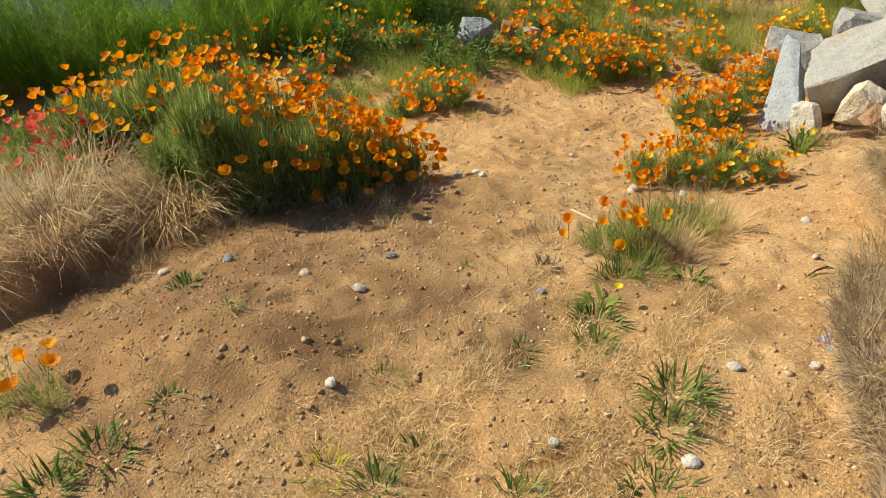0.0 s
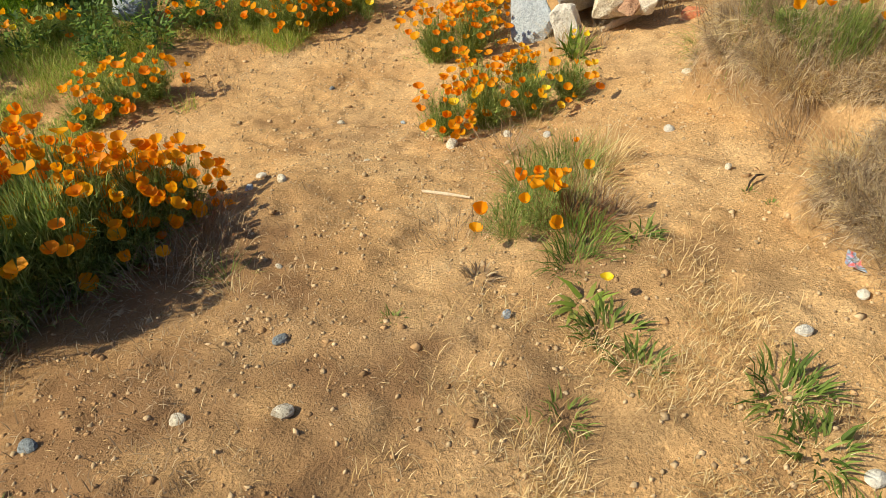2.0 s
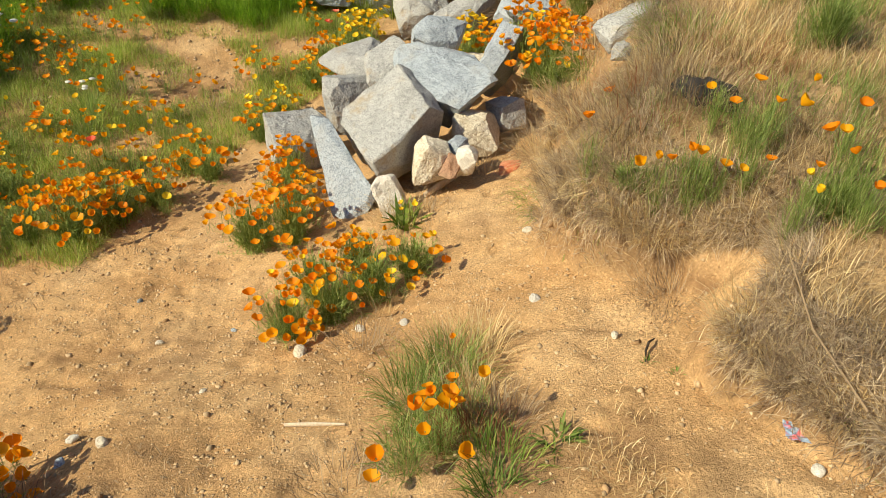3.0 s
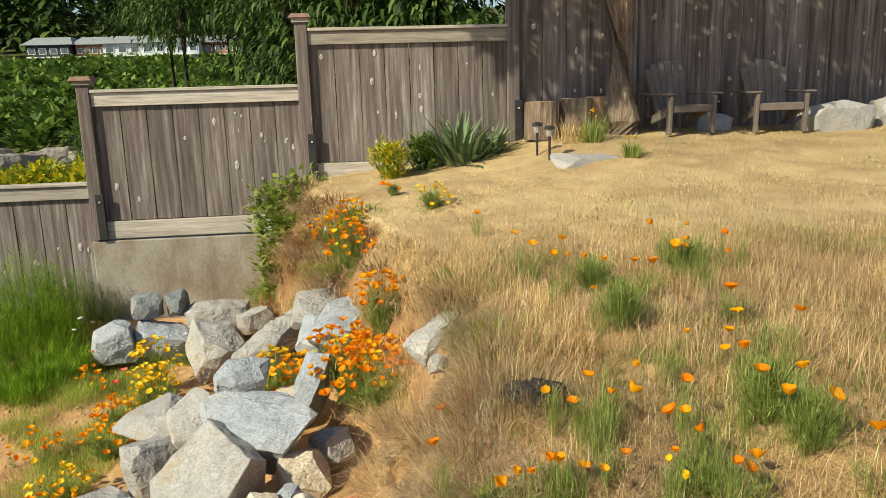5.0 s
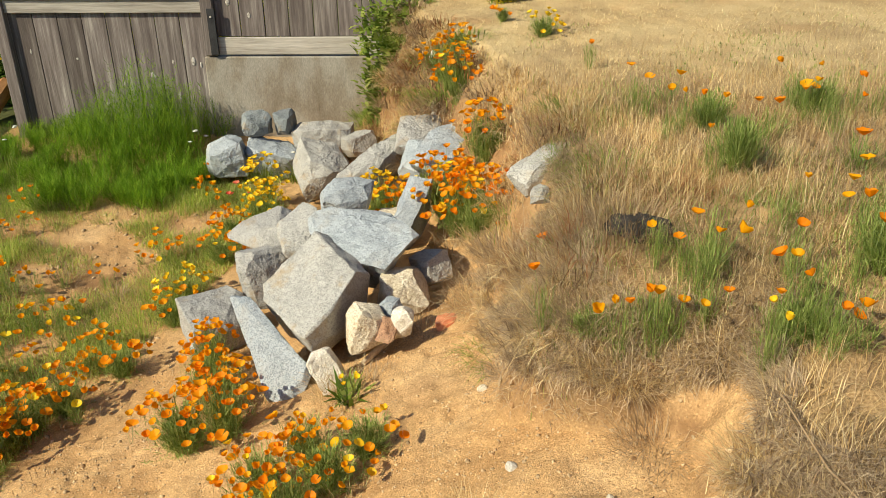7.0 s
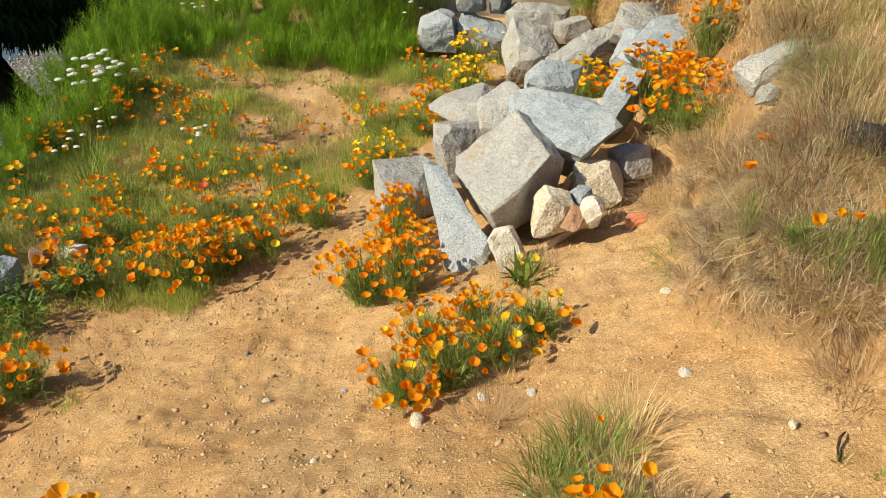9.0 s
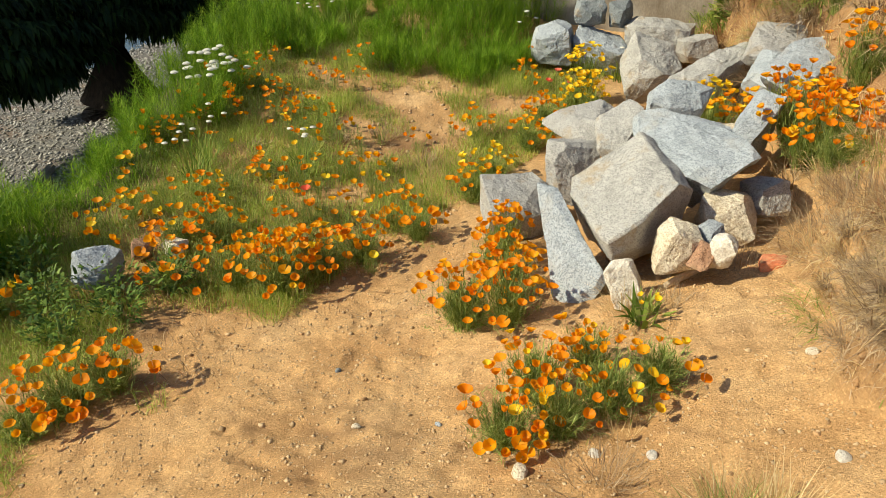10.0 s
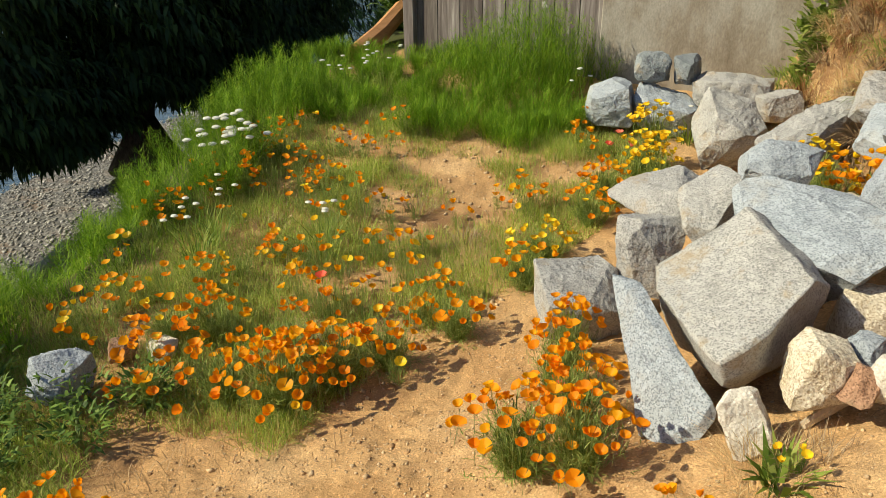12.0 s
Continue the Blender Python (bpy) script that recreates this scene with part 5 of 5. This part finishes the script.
# sword-leaved yucca, and bank shrubs
tuft("yucca", 9.0, .3, "grey-green sword-leaved yucca before the fence", 170, .62, .04, YUCCA, 641, .2, .65, "plant", "", .45)
tuft("yucca", 9.1, -.1, "small sword-leaved plant beside the yucca", 50, .4, .04, YUCCA, 642, .1, .8, "plant", "", .5)
shrub("shrub", 9.15, .72, "small bright green shrub against the fence", (.2, .2, .3), 700, SHRUB, 643, .1, .03)
shrub("shrub", 8.8, 1.15, "yellow-green and brown low shrub at the fence foot", (.22, .22, .3), 900, BROOM, 644, .1, .02)
shrub("ivy", 9.15, 2.25, "green bramble leaves hanging over the wall end", (.5, .5, .55), 1700, GREEN, 645, .09, .06, z=-.5)
shrub("ivy", 9.05, 2.3, "green bramble leaves trailing down the bank", (.4, .36, .5), 1300, GREEN, 646, .09, .06, z=-1.1)
for i, (x, y, h) in enumerate(((3.15, 5.0, .3), (3.0, 4.75, .28), (3.35, 4.7, .3), (2.9, 5.2, .34), (2.75, 4.9, .3), (3.05, 5.5, .4), (2.5, 5.4, .4), (2.2, 5.6, .45), (1.8, 5.6, .4))):
    shrub("leafy_weed", x, y, "dark green leafy weeds at the edge of the bed", (.20, .20, h * .6), 200, SHRUB, 660 + i, .05, .016, "plant", "leafy weeds")
tuft("poppy_by_lawn", 8.6, -1.1, "yellow flowers beside the tree on the lawn", 160, .32, .008, FERNY, 680, .14, .35, "flower", "lawn flowers", .4, 7, "yellow")
tuft("poppy_by_lawn", 7.75, -1.22, "small grey-green plant with yellow flowers", 120, .2, .008, FERNY, 681, .08, .35, "flower", "lawn flowers", .4, 6, "yellow")
tuft("dry_grass_tuft", 8.75, -.85, "straw tuft beside log rounds", 160, .3, .006, STRAW, 682, .2, .4, "grass", "dry tufts")


def yarrow(x, y, seed):
    r = random.Random(seed)
    t = tuft("yarrow", x, y, "white flat-topped flowers on green stems", 60, .34, .008, GREEN, seed, .1, .3, "flower", "yarrow")
    for _ in range(5):
        bm = bmesh.new()
        bmesh.ops.create_icosphere(bm, subdivisions=2, radius=.034 if seed < 706 else .022)
        for v in bm.verts:
            v.co *= 1 + .35 * noise.noise(v.co * 60)
            v.co.z *= .35
        bmesh.ops.translate(bm, vec=(r.uniform(-.16, .16), r.uniform(-.16, .16), r.uniform(.33, .48)), verts=bm.verts)
        part("flower_head", bm, WHITE, t)


# the first six, with larger heads, stand in for a shasta daisy cluster
for i, (x, y) in enumerate(((5.75, 6.35), (5.85, 6.5), (5.95, 6.45), (6.0, 6.65), (5.7, 6.55), (5.9, 6.3), (4.6, 5.6), (4.9, 5.75), (8.0, 6.6), (8.3, 6.5), (8.5, 6.8), (8.35, 4.3), (8.05, 3.25), (5.0, 4.9), (7.7, 6.7))):
    yarrow(x, y, 700 + i)


# ---- ground cover nobody could count ----
def scatter(count, xr, yr, keep, seed):
    r = np.random.default_rng(seed)
    x, y = r.uniform(*xr, count), r.uniform(*yr, count)
    ok = r.random(count) < keep(x, y)
    return x[ok], y[ok], r


def cover(name, label, category, count, xr, yr, keep, seed, length, width, leaf, lean=.5, spread_=.3, curve=.5):
    x, y, r = scatter(count, xr, yr, keep, seed)
    n = len(x)
    base = np.stack([x, y, height(x, y) - .004], 1)
    v, f = blades(base, r.uniform(0, math.tau, n), np.abs(r.normal(lean, spread_, n)), length(x, y) * r.uniform(.5, 1.25, n), width * r.uniform(.7, 1.3, n), curve)
    return tagged(new(name, mesh_of(name, v, f, leaf)), label, category, kind="stuff")


def lawn_side(x, y):
    return ease((x - 4.3 - .35 * y) / 1.6)


cover("slope_grass", "tall dry straw grass over the slope", "grass", 170000, (1.1, 6.2), (-2.6, 1.7),
      lambda x, y: turf(x, y) * (1 - .95 * lawn_side(x, y)) * np.clip(.55 + .6 * lattice(x, y, .25, 21), .05, 1), 81, lambda x, y: .12 + .07 * lattice(x, y, .4, 22), .0018, STRAW, .75, .5)
cover("slope_stems", "brown dead stems in the dry slope grass", "grass", 150000, (1.1, 6.5), (-2.6, 1.7),
      lambda x, y: turf(x, y) * (1 - .9 * lawn_side(x, y)) * np.clip(.4 + .8 * lattice(x, y, .3, 23), 0, 1), 82, lambda x, y: .13 + .05 * lattice(x, y, .3, 49), .0016, DEAD, .85, .5)
cover("slope_green", "sparse green leaves in the dry slope grass", "grass", 60000, (1.5, 5.5), (-2.2, 1.3),
      lambda x, y: turf(x, y) * (1 - lawn_side(x, y)) * np.clip(lattice(x, y, .45, 24) * 1.2, 0, 1), 83, lambda x, y: .08 + 0 * x, .0024, FERNY, .6, .4)
cover("lawn_grass", "short bleached lawn grass", "lawn", 120000, (3.6, 9.45), (-7.5, 2.4),
      lambda x, y: turf(x, y) * lawn_side(x, y) * np.clip(.6 + .6 * lattice(x, y, .4, 65), .15, 1), 84, lambda x, y: .04 + .014 * lattice(x, y, .5, 25), .0042, LAWN, 1.05, .3)
cover("lawn_green", "green patches in the bleached lawn", "lawn", 30000, (4.5, 9.4), (-7.5, 1.0),
      lambda x, y: lawn_side(x, y) * np.clip(lattice(x, y, .55, 26) * 1.5 - .2 + .12 * (-y), 0, 1), 85, lambda x, y: .04 + 0 * x, .004, GREEN, .7, .4)
def on_bank(x, y):
    return (bank_side(x, y) > .10) * (bank_side(x, y) < .97)


def turf_mat(name, label, count, seed, leaf, width, begin, end, lo, hi):
    """Dead stems combed downhill over the shoulder of the bank and past its lip."""
    x, y, r = scatter(count, (1.15, 4.2), (-.2, 1.7), lambda x, y: turf(x, y) * (bank_rise(x, y) < end) * (bank_rise(x, y) > begin) * np.clip(.75 + .5 * lattice(x, y, .12, 57), .1, 1), seed)
    n = len(x)
    base = np.stack([x, y, height(x, y) + r.uniform(.0, .03, n)], 1)
    v, f = blades(base, math.pi / 2 + .25 + 1.6 * lattice(x, y, .15, 60) + r.normal(0, .8, n), r.normal(1.2, .5, n), r.uniform(lo, hi, n), width * r.uniform(.7, 1.3, n), r.normal(.5, .3, n))
    return tagged(new(name, mesh_of(name, v, f, leaf)), label, "grass", kind="stuff")


turf_mat("turf_mat", "matted dead brown stems hanging over the bank lip", 190000, 110, MATTED, .0024, 0, .8, .04, .10)
turf_mat("turf_fringe", "dry straw fringe along the bank lip", 26000, 111, STRAW, .0017, 0, .6, .05, .11)
cover("bank_grass", "dry matted grass hanging down the earth bank", "grass", 110000, (3.3, 9.3), (.4, 3.2),
      lambda x, y: on_bank(x, y) * np.clip(.22 + 1.1 * lattice(x, y, .3, 43) + .4 * ease((x - 6.6) / 1.0) + .5 * ease((bank_side(x, y) - .6) / .3), 0, 1), 97, lambda x, y: .11 + .05 * lattice(x, y, .3, 44), .0042, STRAW, 1.0, .4, .7)
cover("bank_stems", "brown dead stems matted over the earth bank", "grass", 110000, (2.6, 9.3), (.4, 3.2),
      lambda x, y: on_bank(x, y) * np.clip(.25 + 1.2 * lattice(x, y, .25, 50) + .6 * ease((bank_side(x, y) - .6) / .3), 0, 1), 103, lambda x, y: .10 + .05 * lattice(x, y, .3, 51), .0034, DEAD, 1.1, .4, .8)
cover("bank_weeds", "sparse green weeds on the earth bank", "grass", 14000, (4.3, 9.3), (.8, 3.2),
      lambda x, y: on_bank(x, y) * np.clip(1.4 * lattice(x, y, .32, 52) - .35, 0, 1), 104, lambda x, y: .10 + 0 * x, .0036, GREEN, .7, .4)
cover("path_straw", "flattened straw lying on the path", "grass", 210000, (-.9, 2.6), (-.1, 2.4),
      lambda x, y: (1 - bank_side(x, y)) * np.clip(1.3 * np.exp(-((x - 1.15 + .3 * (y - 1)) ** 2 / .16 + (y - .95) ** 2 / .16)) * (.35 + 1.1 * lattice(x, y, .16, 27)) + .8 * np.exp(-((x - .55) ** 2 / .5 + (y - .75) ** 2 / .22)) * (.15 + lattice(x, y, .14, 61)) + .9 * np.exp(-((x - .5) ** 2 / .18 + (y - .95) ** 2 / .08)) * (.2 + lattice(x, y, .16, 27)) + .003, 0, 1), 86, lambda x, y: .05 + .02 * lattice(x, y, .3, 28), .0019, STRAW, .85, .5)
cover("earth_litter", "dead brown litter on the dark earth", "litter", 30000, (-1.2, 1.9), (1.1, 3.0),
      lambda x, y: (1 - bank_side(x, y)) * np.clip(np.exp(-((x + .1) ** 2 / 1.0 + (y - 2.0) ** 2 / .8)) * (.6 + .8 * lattice(x, y, .2, 45)) + .5 * np.exp(-((x - 1.05) ** 2 / .2 + (y - 2.5) ** 2 / .12)), 0, 1), 98, lambda x, y: .04 + 0 * x, .0020, DEAD, 1.1, .4)
cover("mound_grass", "dry grass hanging over the mound", "grass", 46000, (-1.6, 1.3), (2.5, 5.6),
      lambda x, y: ease((.95 - x) / .5) * np.clip(.5 + .7 * lattice(x, y, .22, 29), 0, 1) * ease((y - 2.6 - .25 * x) / .3), 87, lambda x, y: .11 + .05 * lattice(x, y, .2, 30), .0024, MATTED, 1.0, .5, .7)
cover("bed_weeds", "low green weeds and dry grass in the bed", "weeds", 280000, (1.8, 8.6), (3.4, 7.6),
      lambda x, y: (y > 3.9 - .25 * np.clip(x - 4, 0, 4)) * (bank_side(x, y) < .1) * np.clip(.75 + 1.0 * lattice(x, y, .34, 31) - 1.2 * np.exp(-((x - 6.6) ** 2 / .9 + (y - 4.6) ** 2 / .25)) - 1.3 * ease((4.9 - y) / .7) * ease((3.5 - x) / .4), 0, 1) * (y < np.interp(x, EDGE_X, EDGE_Y)), 88,
      lambda x, y: .11 + .06 * lattice(x, y, .4, 32), .0028, MEADOW, .6, .4)
cover("bed_straw", "dry stems among the bed weeds", "weeds", 24000, (2.2, 8.4), (3.3, 7.2),
      lambda x, y: (bank_side(x, y) < .1) * np.clip(.25 + .8 * lattice(x, y, .3, 33), 0, 1) * (y > 3.6), 89, lambda x, y: .1 + 0 * x, .0024, DEAD, .6, .4)
cover("shore_grass", "bright green grass along the terrace edge", "grass", 64000, (-2, 9.3), (5.6, 9.6),
      lambda x, y: ease((y - np.interp(x, EDGE_X, EDGE_Y) + .5) / .5) * (1 - ease((y - np.interp(x, EDGE_X, EDGE_Y) - 1.2) / .8)) * np.clip(.45 + .9 * lattice(x, y, .4, 34), 0, 1), 90, lambda x, y: .17 + .06 * lattice(x, y, .5, 35), .0045, LIME, .45, .35)


def horsetails(count, xr, yr, keep, tall, seed):
    """Upright stems with whorls of fine side branches."""
    x, y, r = scatter(count, xr, yr, keep, seed)
    n = len(x)
    h = tall(x, y) * r.uniform(.7, 1.15, n)
    base = np.stack([x, y, height(x, y)], 1)
    az, lean = r.uniform(0, math.tau, n), np.abs(r.normal(0, .20, n))
    way = np.stack([np.cos(az) * np.sin(lean), np.sin(az) * np.sin(lean), np.cos(lean)], 1)
    sets = [blades(base, az, lean, h, .005, .1)]
    for w in range(12):
        f = .12 + .075 * w
        for q in range(6):
            a = r.uniform(0, math.tau, n)
            sets.append(blades(base + way * (h * f)[:, None], a, 1.12 + r.normal(0, .18, n), .25 * (1.05 - .72 * f) * r.uniform(.7, 1.2, n), .0036, -.7))
    return joined(*sets)


edge_y = lambda x: np.interp(x, EDGE_X, EDGE_Y)
v, f = joined(horsetails(1500, (7.2, 9.4), (4.2, 8.0), lambda x, y: ease((y - 4.3 + .9 * (x - 8.6) * (x < 8.6) * -1) / .3) * np.clip(.35 + .9 * lattice(x, y, .4, 53) + np.exp(-((x - 8.85) ** 2 / .4 + (y - 5.1) ** 2 / .5)), 0, 1), lambda x, y: .24 + .80 * np.exp(-((x - 8.85) ** 2 / .4 + (y - 5.1) ** 2 / .5)), 91),
              horsetails(1500, (3.6, 8.0), (5.9, 8.2), lambda x, y: ease((y - edge_y(x) + .75) / .3) * (y < edge_y(x) + .6) * np.clip(.35 + 1.1 * lattice(x, y, .45, 54), 0, 1), lambda x, y: .30 + .05 * (x - 4), 92),
              horsetails(2300, (-2.2, 3.4), (5.6, 7.6), lambda x, y: ease((y - edge_y(x) + 1.3) / .4) * (y < edge_y(x) + .3) * np.clip(.6 + .9 * lattice(x, y, .4, 58), 0, 1), lambda x, y: .52 + .12 * lattice(x, y, .6, 59) + .5 * ease((1.2 - x) / 2), 112))
tagged(new("horsetails", mesh_of("horsetails", v, f, LIME)), "bright green feathery horsetails massed at the bed edge", "horsetail", kind="stuff")


# loose grit and stones of the path
def grit(count, xr, yr, keep, seed, lo, hi, power):
    x, y, r = scatter(count, xr, yr, keep, seed)
    n = len(x)
    s = lo + (hi - lo) * r.random(n) ** power
    octa = np.array([(1, 0, 0), (-1, 0, 0), (0, 1, 0), (0, -1, 0), (0, 0, 1), (0, 0, -1), (.6, .6, .5), (-.6, .55, -.4)], float)
    tri = np.array([(6, 4, 0), (6, 2, 4), (6, 0, 2), (2, 1, 4), (1, 3, 4), (3, 0, 4), (0, 5, 2), (7, 1, 2), (7, 2, 5), (7, 5, 1), (3, 1, 5), (0, 3, 5)])
    v = octa[None] * r.uniform(.6, 1.15, (n, 8, 1)) * np.stack([s, s * r.uniform(.6, 1, n), s * r.uniform(.45, .8, n)], 1)[:, None, :]
    a = r.uniform(0, math.tau, n)
    c, sn = np.cos(a)[:, None], np.sin(a)[:, None]
    vx, vy = v[:, :, 0] * c - v[:, :, 1] * sn, v[:, :, 0] * sn + v[:, :, 1] * c
    v = np.stack([vx + x[:, None], vy + y[:, None], v[:, :, 2] + (height(x, y) + s * .15)[:, None]], -1)
    return v.reshape(-1, 3), (np.arange(n)[:, None, None] * 8 + tri).reshape(-1, 3)


v, f = joined(grit(48000, (-.9, 4.6), (.2, 4.4), lambda x, y: (1 - bank_side(x, y)) * np.clip(.55 + .6 * lattice(x, y, .3, 36), .1, 1), 93, .003, .012, 5),
              grit(1500, (-.9, 4.6), (.3, 4.2), lambda x, y: (1 - bank_side(x, y)) * np.clip(.4 + .8 * lattice(x, y, .4, 37), .05, 1), 94, .008, .022, 4),
              grit(4000, (3.4, 8.4), (3.6, 6.4), lambda x, y: (bank_side(x, y) < .1) * .6, 95, .006, .03, 4))
tagged(new("path_grit", mesh_of("path_grit", v, f, PEBBLE)), "loose tan grit and small stones on the path", "gravel", kind="stuff")
v, f = grit(11000, (4, 13), (9, 14.5), lambda x, y: 1.0 + 0 * x, 96, .018, .05, 2)
tagged(new("beach_shingle", mesh_of("beach_shingle", v, f, BEACH_PEBBLE)), "grey shingle on the beach", "gravel", kind="stuff")


CLOD = surface("crumbled_earth", [(0.3, (0.34, 0.20, 0.095)), (0.7, (0.52, 0.33, 0.17))], 20, 0.95, 0.6, 0.01, 90, vary="island")
v, f = joined(grit(9000, (2.0, 9.3), (.5, 3.4), lambda x, y: (bank_side(x, y) > .04) * (bank_side(x, y) < .96) * np.clip(.6 + .8 * lattice(x, y, .3, 46), 0, 1), 99, .005, .030, 4),
              grit(2600, (-.9, 5.0), (.3, 4.4), lambda x, y: (1 - bank_side(x, y)) * np.clip(.3 + 1.0 * lattice(x, y, .35, 47), 0, 1), 100, .006, .020, 4))
v2, f2 = grit(9000, (-.9, 1.5), (1.2, 2.7), lambda x, y: np.clip(1.1 * np.exp(-((x - .25) ** 2 / .5 + (y - 1.9) ** 2 / .22)) * (.6 + .7 * lattice(x, y, .2, 62)), 0, 1), 113, .002, .012, 5)
v, f = joined((v, f), (v2, f2))
tagged(new("bank_clods", mesh_of("bank_clods", v, f, CLOD)), "crumbled earth clods on the cut bank and path", "earth", kind="stuff")


# ---- sticks, litter and logs ----
def stick(points, radii, material, label, name="stick"):
    s = tagged(new(name), label, "stick", "sticks")
    s.location = points[0]
    part("twig", tube([Vector(p) - Vector(points[0]) for p in points], radii, 8, .2), material, s)


def on_ground(x, y, lift=.008):
    return (x, y, float(height(x, y)) + lift)


stick([on_ground(3.72, 2.03, .02), on_ground(3.8, 1.97, .03), on_ground(3.92, 1.87, .05)], [.014, .02, .018], DRIFT, "bleached pale stick at the foot of the rocks")
stick([on_ground(1.80, 2.06), on_ground(1.79, 1.96), on_ground(1.78, 1.86)], [.006, .007, .004], DRIFT, "thin pale twig on the sandy path")
stick([on_ground(2.00, 1.03), on_ground(2.04, 1.03, .015), on_ground(2.08, 1.02, .02), on_ground(2.12, 1.0, .012)], [.002, .0035, .004, .002], DARK_BARK, "dark curled root beside the bank")
stick([on_ground(1.62, .62, .06), on_ground(1.85, .70, .07), on_ground(2.1, .72, .08)], [.003, .003, .002], DEAD, "thin dry branch on the bank")
stick([on_ground(9.2, 7.45, .1), on_ground(9.9, 7.55, .16), on_ground(10.7, 7.7, .35)], [.12, .12, .11], ORANGE_WOOD, "orange-brown sawn log beside the fence end", "log")
stick([on_ground(4.6, 8.7, .05), on_ground(5.6, 9.4, .08), on_ground(6.6, 10.0, .05)], [.09, .1, .07], DRIFT, "pale driftwood log on the shingle", "log")
orange = hull_rock("orange_stone", block((.14, .18, .06), (0, 10, 20), (3.95, 1.60, float(height(3.95, 1.60)) + .01), 71), surface("orange_painted_stone", [(.3, (.60, .17, .07)), (.7, (.72, .33, .19))], 12), "stone sprayed with faded orange paint", 71, .02, "")
wrapper = tagged(new("wrapper"), "crumpled silver and red wrapper in dry grass", "wrapper")
wrapper.location = on_ground(1.66, .72, .03)
bm = bmesh.new()
bmesh.ops.create_grid(bm, x_segments=6, y_segments=5, size=.03)
for v in bm.verts:
    v.co.z = .012 * noise.noise(v.co * 60) + .004 * noise.noise(v.co * 160)
bmesh.ops.solidify(bm, geom=bm.faces, thickness=.001)
part("foil", bm, surface("printed_foil", [(.35, (.75, .75, .78)), (.5, (.25, .4, .6)), (.62, (.7, .12, .1)), (.75, (.8, .8, .8))], 40, .3), wrapper)
charred = hull_rock("burnt_stump", block((.2, .26, .14), (0, 10, 20), (3.12, .86, -.02), 72), surface("charred_wood", [(.3, (.02, .018, .016)), (.7, (.06, .05, .045))], 14), "blackened stump in the dry slope grass", 72, .03, "")
